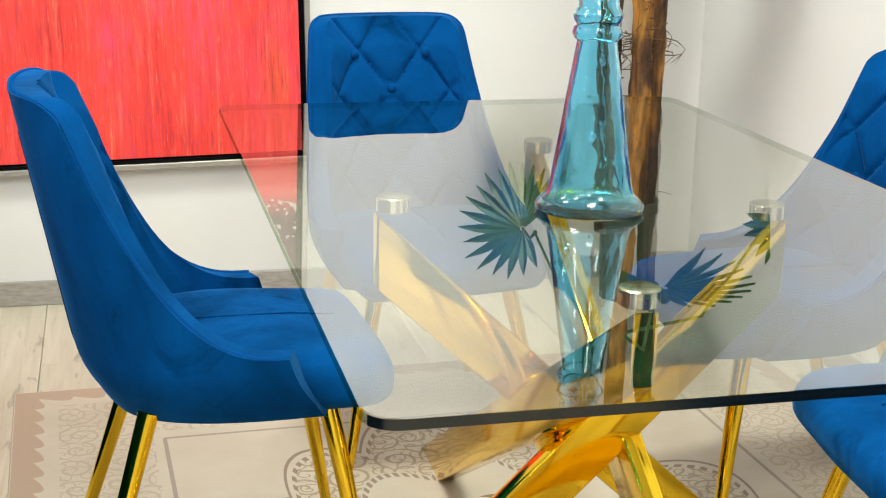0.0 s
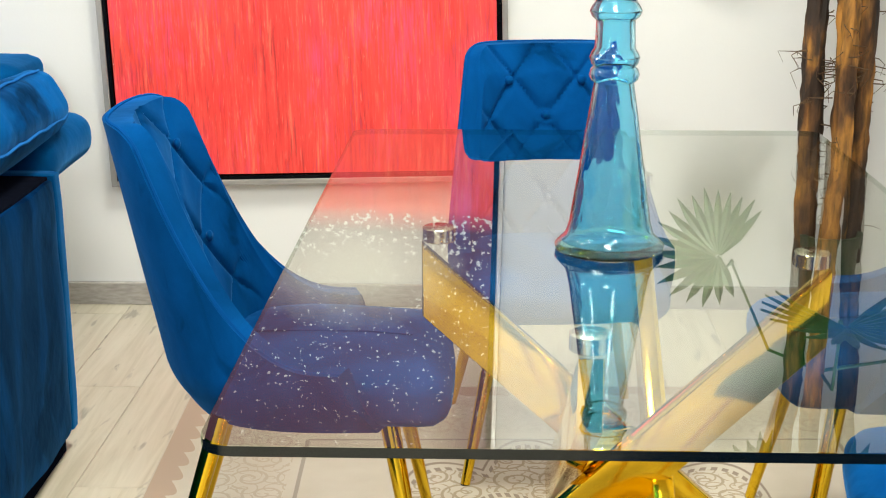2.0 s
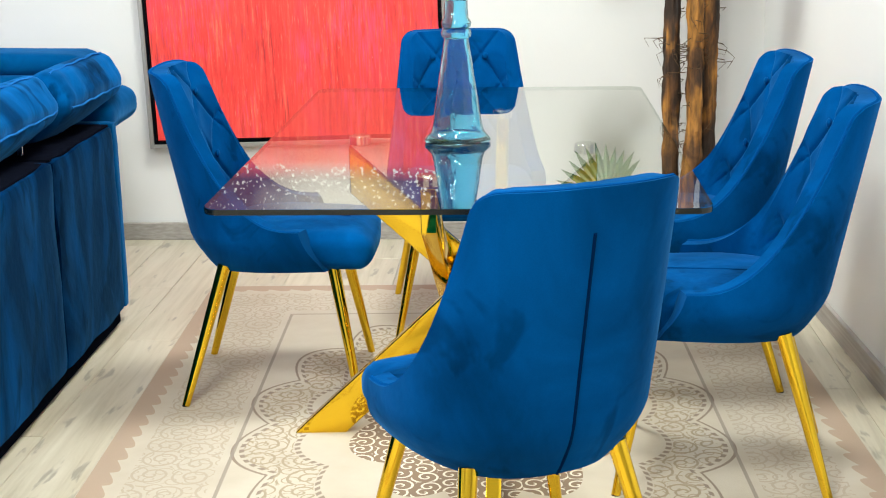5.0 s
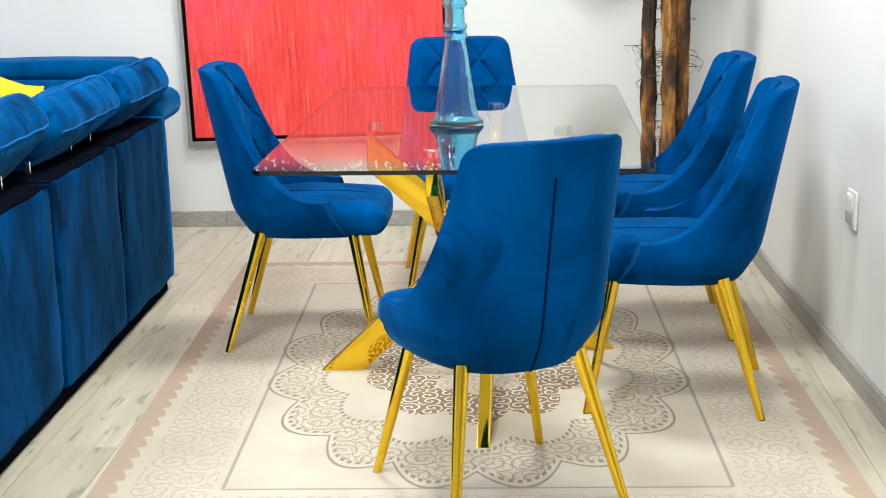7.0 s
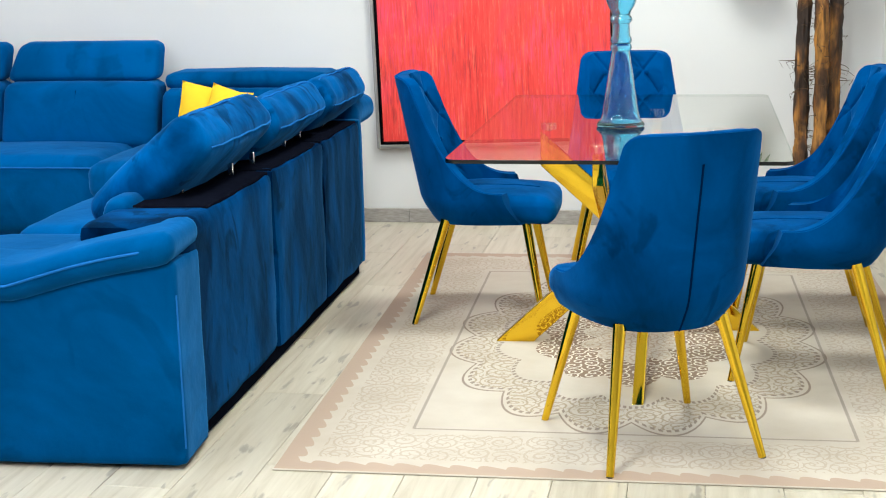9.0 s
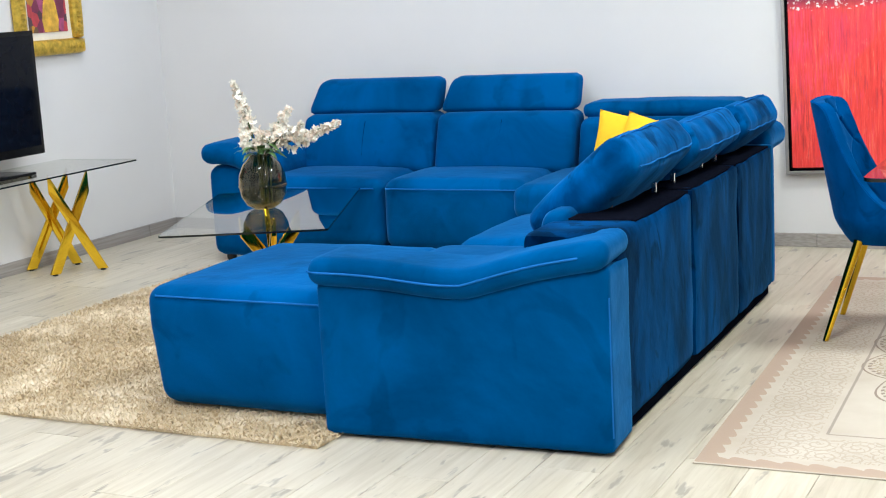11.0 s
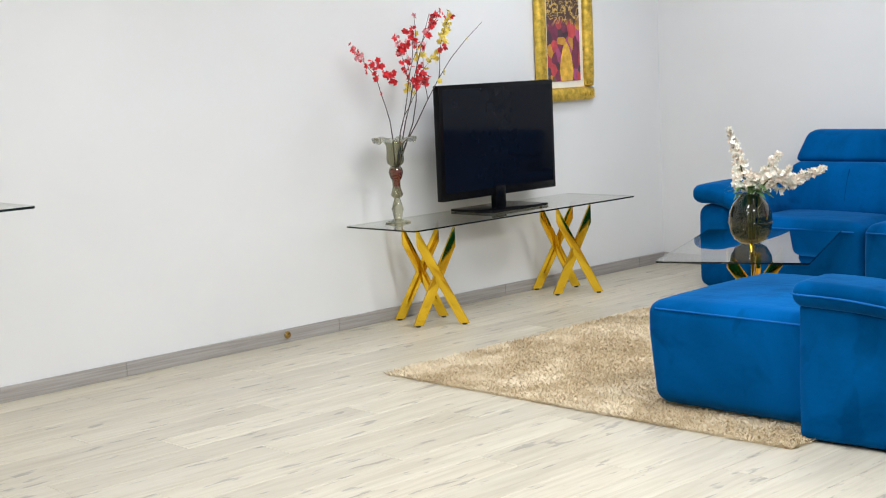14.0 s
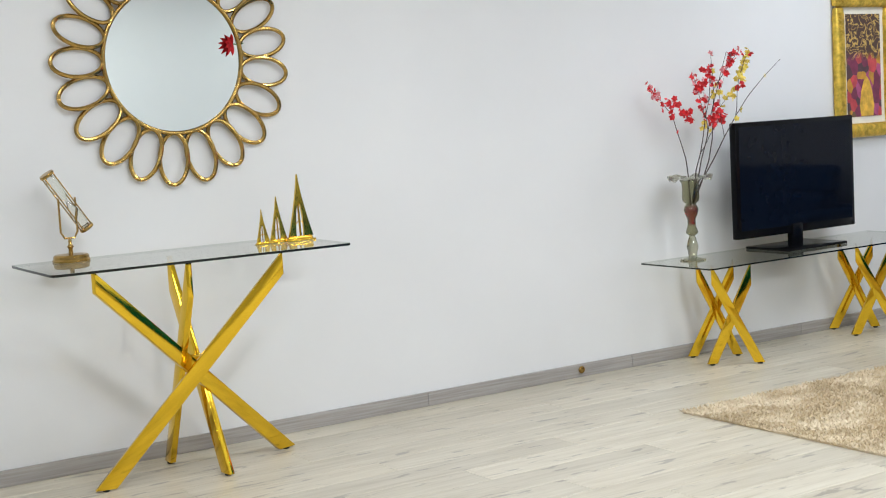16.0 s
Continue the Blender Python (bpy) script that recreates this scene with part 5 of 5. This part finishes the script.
for z in (-0.135, 0.135):
    part("end_cap", move(lathe([(0.0, -0.006), (0.030, -0.006), (0.032, 0.0), (0.030, 0.006), (0.0, 0.006)], 24, False), tilt @ pose(0, 0, z)), BRASS, hg)
for k in range(4):
    a = math.pi / 4 + k * math.pi / 2
    part("rod", move(tube([(0.029 * math.cos(a), 0.029 * math.sin(a), -0.135), (0.029 * math.cos(a), 0.029 * math.sin(a), 0.135)], 0.0028, 8), tilt), BRASS, hg)
hgp = [(0.006, -0.128), (0.020, -0.12), (0.025, -0.085), (0.018, -0.035), (0.004, 0.0), (0.018, 0.035), (0.025, 0.085), (0.020, 0.12), (0.006, 0.128)]
part("bulb", move(lathe(hgp, 24), tilt), CLEAR_GLASS, hg, "clear glass bulbs")

# ---------- palm ----------
px, py = 0.715, 1.72
def trunk_mat(name, bark):
    """Dark brown bark with orange bare patches and upright fibres; more bark hides more of the bare wood."""
    m, ns, ls, b = mat(name)
    big = node(ns, "ShaderNodeTexNoise", Scale=9.0, Detail=4.0, Distortion=0.8)
    ls.new(coords(ns, ls, (1, 1, 0.45)), big.inputs["Vector"])
    fine = node(ns, "ShaderNodeTexNoise", Scale=60.0, Detail=5.0)
    ls.new(coords(ns, ls, (1, 1, 0.18)), fine.inputs["Vector"])
    r = ramp(ns, [(bark, (0.030, 0.015, 0.008)), (bark + 0.09, (0.12, 0.050, 0.014)), (bark + 0.20, (0.40, 0.18, 0.035))])
    ls.new(big.outputs[0], r.inputs[0])
    r2 = ramp(ns, [(0.35, (0.35, 0.35, 0.35)), (0.62, (1.2, 1.15, 1.05))])
    ls.new(fine.outputs[0], r2.inputs[0])
    mx = ns.new("ShaderNodeMix")
    mx.data_type, mx.blend_type = "RGBA", "MULTIPLY"
    mx.inputs["Factor"].default_value = 0.9
    ls.new(r.outputs[0], mx.inputs["A"])
    ls.new(r2.outputs[0], mx.inputs["B"])
    ls.new(mx.outputs["Result"], b.inputs["Base Color"])
    b.inputs["Roughness"].default_value = 0.75
    bump(ns, ls, b, fine.outputs[0], 0.8, 0.006)
    return m


pm = thing("potted_palm", (px, py, 0), "tall fan palm with fibrous brown trunks in a dark pot", "plant")
BARK_TRUNK = trunk_mat("barky_trunk", 0.45)
BARE_TRUNK = trunk_mat("bare_trunk", 0.36)
FIBRE = simple("trunk_fibre", (0.10, 0.055, 0.025), 0.9)
POT = simple("dark_green_pot", (0.02, 0.045, 0.02), 0.4)
LEAF = simple("palm_leaf", (0.055, 0.125, 0.035), 0.45, 0, 0.35, 18.0)
part("pot", lathe([(0.0, 0.0), (0.07, 0.0), (0.080, 0.26), (0.090, 0.262), (0.092, 0.295), (0.080, 0.295), (0.076, 0.25), (0.0, 0.25)], 36, False), POT, pm)
random.seed(21)
crowns = []
for tx, ty, lean, h, r in ((-0.066, 0.0, -0.035, 2.0, 0.027), (0.0, -0.03, -0.015, 1.9, 0.027), (0.072, 0.03, 0.03, 2.1, 0.027)):
    bm = bmesh.new()
    n, sg = 70, 22
    rows = []
    for i in range(n + 1):
        f = i / n
        z = 0.2 + (h - 0.2) * f
        c = Vector((tx * (0.8 + 0.2 * f) + lean * f + 0.012 * math.sin(5 * f + tx * 30), ty + 0.012 * math.sin(6 * f + ty * 40), z))
        row = []
        for k in range(sg):
            a = 2 * math.pi * k / sg
            rr = r * (1.15 - 0.25 * f) + 0.010 * noise.noise(Vector((math.cos(a) * 2 + tx * 9, math.sin(a) * 2, z * 7))) + 0.007 * noise.noise(Vector((math.cos(a) * 5, math.sin(a) * 5 + tx * 9, z * 26)))
            row.append(bm.verts.new(c + Vector((rr * math.cos(a), rr * math.sin(a), 0))))
        rows.append(row)
    for r1, r2 in zip(rows, rows[1:]):
        for k in range(sg):
            bm.faces.new((r1[k], r1[(k + 1) % sg], r2[(k + 1) % sg], r2[k]))
    tr = part("trunk", bm, BARE_TRUNK if tx == 0 else BARK_TRUNK, pm, "rough fibrous brown trunk")
    crowns.append(Vector((tx + lean, ty, h)))
    fib = []
    for i in range(46):
        z = random.gauss(0.74, 0.05) if i < 18 else random.uniform(0.4, 1.2)
        a = random.uniform(0, 6.28)
        f = (z - 0.2) / (h - 0.2)
        c = Vector((tx * (0.8 + 0.2 * f) + lean * f, ty, z))
        out = Vector((math.cos(a), math.sin(a), 0))
        l = random.uniform(0.02, 0.045)
        if abs(z - 0.74) < 0.08:
            l *= 1.5
        p0 = c + out * r * 0.9
        cur = Vector((random.uniform(-1, 1), random.uniform(-1, 1), random.uniform(-1, 1)))
        fib.append(tube([p0, p0 + out * l * 0.5 + cur * l * 0.2, p0 + out * l * 0.7 + cur * l * 0.8, p0 + out * l * 0.15 + cur * l * 1.1 - Vector((0, 0, l * 0.5))], [0.0018, 0.0015, 0.0011, 0.0006], 4))
    tagged(part("fibres", join(*fib), FIBRE, tr, "loose curled fibres"), kind="stuff")


def fan_leaf(base, d, stalk, size, s=None):
    """A folded fan: a stalk and about eighteen pointed blades."""
    d = Vector(d).normalized()
    s = Vector(s).normalized() if s else d.cross(Vector((0, 0, 1))).normalized()
    u = s.cross(d).normalized()
    hub = Vector(base) + d * stalk
    out = [tube([base, Vector(base) + d * stalk * 0.5 + Vector((0, 0, 0.03)), hub], [0.006, 0.005, 0.004], 6)]
    bm = bmesh.new()
    for k in range(19):
        a = radians(-125 + 250 * k / 18)
        v = (d * math.cos(a) + s * math.sin(a) + Vector((0, 0, -0.16))).normalized()
        w = v.cross(u).normalized()
        l = size * (0.78 + 0.22 * math.cos(a / 1.6)) * random.uniform(0.94, 1.04)
        rws = []
        for t, wd in ((0.04, 0.008), (0.45, 0.017), (0.75, 0.011), (1.0, 0.001)):
            c = hub + v * l * t + Vector((0, 0, -0.10 * l * t * t))
            rws.append([bm.verts.new(c - w * wd), bm.verts.new(c + u * 0.006), bm.verts.new(c + w * wd)])
        for r1, r2 in zip(rws, rws[1:]):
            for i in range(2):
                bm.faces.new((r1[i], r1[i + 1], r2[i + 1], r2[i]))
    out.append(bm)
    return out


# low fans on long stalks, then the upper crown
for tip, d, side, sz in (((0.42, 1.80, 1.30), (-0.80, -0.10, -0.25), (-0.25, 0.05, 0.85), 0.20), ((1.07, 1.44, 1.22), (0.5, -0.1, 0.75), (0.75, 0.1, -0.5), 0.15), ((0.68, 1.33, 1.36), (0.1, -0.9, 0.12), (1, 0, 0), 0.25)):
    hub = Vector(tip) - Vector((px, py, 0))
    root = Vector((0.0, 0.0, 1.62))
    out = fan_leaf(hub - Vector(d).normalized() * 0.05, d, 0.05, sz, side)
    out.append(tube([root, root.lerp(hub, 0.5) + Vector((0, -0.03, 0.10)), hub - Vector(d).normalized() * 0.04], [0.006, 0.005, 0.004], 6))
    part("frond", join(*out), LEAF, pm, "dark green fan frond on a long stalk")
for c in crowns:
    for i in range(6):
        a = 2 * math.pi * i / 6 + random.uniform(-0.3, 0.3)
        d = (math.cos(a), math.sin(a), random.uniform(0.5, 1.0))
        if math.cos(a) > 0.6 or math.sin(a) > 0.5:
            continue
        part("frond", join(*fan_leaf(c - Vector((0, 0, 0.05)), d, random.uniform(0.14, 0.22), 0.22)), LEAF, pm, "dark green fan frond")

# wall socket, floor-level knob
sk = thing("wall_switch", (1.081, -0.12, 0.496), "white double wall switch plate", "switch", rz=2.05)
part("plate", soft((-0.012, -0.05, -0.055), (0.0, 0.05, 0.055), 0.006, n=3), WHITE_PLASTIC, sk)
for z in (-0.024, 0.024):
    part("rocker", box((-0.017, -0.032, z - 0.020), (-0.011, 0.032, z + 0.020), 0.003), WHITE_PLASTIC if z > 0 else simple("grey_socket", (0.35, 0.35, 0.35), 0.5), sk)
kb = thing("cable_knob", (XL + 0.017, -1.36, 0.041), "small brass knob on the skirting board", "knob")
part("knob", move(lathe([(0.0, 0.0), (0.016, 0.0), (0.02, 0.01), (0.014, 0.018), (0.0, 0.02)], 16, False), pose(0, 0, 0, 0, 90, 0)), BRASS, kb)


# ---------- rugs ----------
def dining_rug_mat():
    """Cream printed rug: scalloped medallion, scroll work, thin inner frame, brown lace edge."""
    m, ns, ls, b = mat("printed_cream_rug")

    def M(op, a, c=None, d=None):
        n = ns.new("ShaderNodeMath")
        n.operation = op
        for i, x in enumerate((a, c, d)):
            if x is None:
                continue
            if isinstance(x, (int, float)):
                n.inputs[i].default_value = x
            else:
                ls.new(x, n.inputs[i])
        return n.outputs[0]
    tc = ns.new("ShaderNodeTexCoord")
    sep = ns.new("ShaderNodeSeparateXYZ")
    ls.new(tc.outputs["Object"], sep.inputs[0])
    x, y = sep.outputs[0], sep.outputs[1]
    ys = M("MULTIPLY", y, 0.645)
    r = M("SQRT", M("ADD", M("MULTIPLY", x, x), M("MULTIPLY", ys, ys)))
    th = M("ARCTAN2", ys, x)

    def line(val, at, w):
        return M("LESS_THAN", M("ABSOLUTE", M("SUBTRACT", val, at)), w)

    def scallop(n, amp):
        return M("ADD", r, M("MULTIPLY", M("ABSOLUTE", M("SINE", M("MULTIPLY", th, n))), -amp))
    s1, s2, s3 = scallop(8.0, 0.075), scallop(7.0, 0.055), scallop(5.0, 0.06)
    # beaded line: dots along the medallion
    beads = M("GREATER_THAN", M("SINE", M("MULTIPLY", th, 170.0)), -0.2)
    outline = M("MAXIMUM", line(s1, 0.553, 0.004), M("MULTIPLY", line(s1, 0.530, 0.006), beads))
    outline = M("MAXIMUM", outline, M("MULTIPLY", line(s2, 0.415, 0.007), beads))
    # scroll work: a curl wound round each scattered centre
    def curls(scale, turns, lo):
        vor = node(ns, "ShaderNodeTexVoronoi", Scale=scale, Randomness=0.55)
        vor.voronoi_dimensions = "2D"
        ls.new(tc.outputs["Object"], vor.inputs["Vector"])
        off = ns.new("ShaderNodeVectorMath")
        off.operation = "SUBTRACT"
        ls.new(tc.outputs["Object"], off.inputs[0])
        ls.new(vor.outputs["Position"], off.inputs[1])
        so = ns.new("ShaderNodeSeparateXYZ")
        ls.new(off.outputs[0], so.inputs[0])
        hand = ns.new("ShaderNodeSeparateColor")
        ls.new(vor.outputs["Color"], hand.inputs[0])
        way = M("SUBTRACT", M("MULTIPLY", M("GREATER_THAN", hand.outputs[0], 0.5), 2.0), 1.0)
        ang = M("MULTIPLY", M("ARCTAN2", so.outputs[1], so.outputs[0]), way)
        return M("GREATER_THAN", M("SINE", M("ADD", ang, M("MULTIPLY", vor.outputs["Distance"], turns))), lo)
    scroll = M("MAXIMUM", curls(11.0, 21.0, 0.72), curls(19.0, 15.0, 0.86))
    fine_scroll = curls(20.0, 15.0, 0.66)
    field = M("MULTIPLY", M("GREATER_THAN", s2, 0.425), M("LESS_THAN", s1, 0.525))
    core = M("MULTIPLY", M("GREATER_THAN", s3, 0.13), M("LESS_THAN", s3, 0.285))
    ax, ay = M("ABSOLUTE", x), M("ABSOLUTE", y)
    frame = M("MAXIMUM", M("MULTIPLY", line(ax, 0.613, 0.0045), M("LESS_THAN", ay, 0.96)), M("MULTIPLY", line(ay, 0.96, 0.0045), M("LESS_THAN", ax, 0.613)))
    dx, dy = M("SUBTRACT", 0.937, ax), M("SUBTRACT", 1.30, ay)
    de = M("MINIMUM", dx, dy)
    outer = M("MULTIPLY", M("LESS_THAN", de, 0.30), M("GREATER_THAN", de, 0.10))
    saw = M("MULTIPLY", M("ABSOLUTE", M("SINE", M("MULTIPLY", M("ADD", x, y), 42.0))), 0.022)
    lace = M("MULTIPLY", M("LESS_THAN", de, M("ADD", 0.048, saw)), M("GREATER_THAN", de, 0.004))
    base = node(ns, "ShaderNodeTexNoise", Scale=5.0, Detail=5.0)
    ls.new(tc.outputs["Object"], base.inputs["Vector"])
    rb = ramp(ns, [(0.3, (0.45, 0.385, 0.31)), (0.7, (0.53, 0.47, 0.395))])
    ls.new(base.outputs[0], rb.inputs[0])
    col = rb.outputs[0]

    def over(mask, color, fac):
        nonlocal col
        mx = ns.new("ShaderNodeMix")
        mx.data_type = "RGBA"
        mx.inputs["B"].default_value = (*color, 1)
        ls.new(M("MULTIPLY", mask, fac), mx.inputs["Factor"])
        ls.new(col, mx.inputs["A"])
        col = mx.outputs["Result"]
    over(core, (0.20, 0.13, 0.088), 0.96)
    over(M("MULTIPLY", core, fine_scroll), (0.72, 0.66, 0.56), 0.9)
    over(M("MULTIPLY", field, scroll), (0.30, 0.225, 0.15), 0.85)
    over(M("MULTIPLY", outer, scroll), (0.37, 0.29, 0.22), 0.62)
    over(M("MULTIPLY", M("LESS_THAN", s3, 0.12), scroll), (0.34, 0.25, 0.18), 0.8)
    over(outline, (0.24, 0.18, 0.14), 0.95)
    over(frame, (0.27, 0.22, 0.185), 0.85)
    over(lace, (0.39, 0.28, 0.21), 0.92)
    ls.new(col, b.inputs["Base Color"])
    b.inputs["Roughness"].default_value = 0.85
    fine = node(ns, "ShaderNodeTexNoise", Scale=380.0, Detail=2.0)
    ls.new(tc.outputs["Object"], fine.inputs["Vector"])
    bump(ns, ls, b, fine.outputs[0], 0.25, 0.003)
    return m


rg = thing("dining_rug", (-0.014, -0.047, 0), "cream printed rug with brown medallion under the dining set", "rug", rz=1.8)
part("rug_sheet", box((-0.937, -1.30, 0.0005), (0.937, 1.30, 0.0055), 0.002, 1), dining_rug_mat(), rg, "", False)


def shag_mat():
    m, ns, ls, b = mat("beige_shag")
    v = coords(ns, ls)
    n1 = node(ns, "ShaderNodeTexNoise", Scale=2.8, Detail=6.0, Roughness=0.6, Distortion=0.9)
    ls.new(v, n1.inputs["Vector"])
    r = ramp(ns, [(0.34, (0.46, 0.345, 0.195)), (0.5, (0.57, 0.445, 0.275)), (0.62, (0.74, 0.625, 0.45))])
    ls.new(n1.outputs[0], r.inputs[0])
    ls.new(r.outputs[0], b.inputs["Base Color"])
    b.inputs["Roughness"].default_value = 0.9
    b.inputs["Sheen Weight"].default_value = 0.3
    return m


SHAG = shag_mat()
sr = thing("shag_rug", (-3.087, -0.385, 0), "beige long-pile shag rug under the coffee table", "rug")
sx, sy = 1.052, 1.20
part("backing", box((-sx, -sy, 0.0005), (sx, sy, 0.010)), SHAG, sr, "", False)
rng = np.random.default_rng(4)
NT = 85000
pos = np.stack([rng.uniform(-sx - 0.012, sx + 0.012, NT), rng.uniform(-sy - 0.012, sy + 0.012, NT)], 1)
ang = rng.uniform(0, 2 * np.pi, NT)
hh = rng.uniform(0.012, 0.023, NT)
lean = rng.normal(0, 0.012, (NT, 2))
wd = rng.uniform(0.0018, 0.0034, NT)
side = np.stack([np.cos(ang), np.sin(ang)], 1) * wd[:, None]
vv = np.zeros((NT, 4, 3))
vv[:, 0, :2], vv[:, 1, :2] = pos - side, pos + side
vv[:, 2, :2], vv[:, 3, :2] = pos + lean + side * 0.7, pos + lean - side * 0.7
vv[:, 0, 2] = vv[:, 1, 2] = 0.006
vv[:, 2, 2] = vv[:, 3, 2] = hh
me = bpy.data.meshes.new("pile")
me.from_pydata(vv.reshape(-1, 3).tolist(), [], np.arange(NT * 4).reshape(-1, 4).tolist())
me.materials.append(SHAG)
pile = new("pile", me)
pile.parent = sr
tagged(pile, "tufted beige pile", kind="stuff")

# ---------- floor planks ----------
PW, PL = 0.193, 1.38
pb = box((-PW / 2 + 0.0006, -PL / 2 + 0.0006, -0.009), (PW / 2 - 0.0006, PL / 2 - 0.0006, 0.0))
bmesh.ops.bevel(pb, geom=[e for e in pb.edges if all(v.co.z > -0.001 for v in e.verts)], offset=0.0014, segments=1, affect="EDGES")
pme = bpy.data.meshes.new("plank")
pb.to_mesh(pme)
pb.free()
pme.materials.append(PLANK)
nx = int((2.6 - XL) / PW) + 1
for i in range(nx):
    off = (i * 0.43) % 1.0 * PL
    y = YF - off + PL / 2
    pk_x = XL + PW / 2 + i * PW
    while y - PL / 2 < YB:
        if pk_x > XR + 0.2 and y > YO + 0.5:
            break
        pk = new("plank", pme)
        pk.location = (XL + PW / 2 + i * PW, y, 0)
        pk.parent = floor
        y += PL
struct("floor_beyond", box((XL + nx * PW, YF, -0.009), (XO, YO, 0.0)), PLANK, "pale laminate floor of the showroom beyond", "floor")
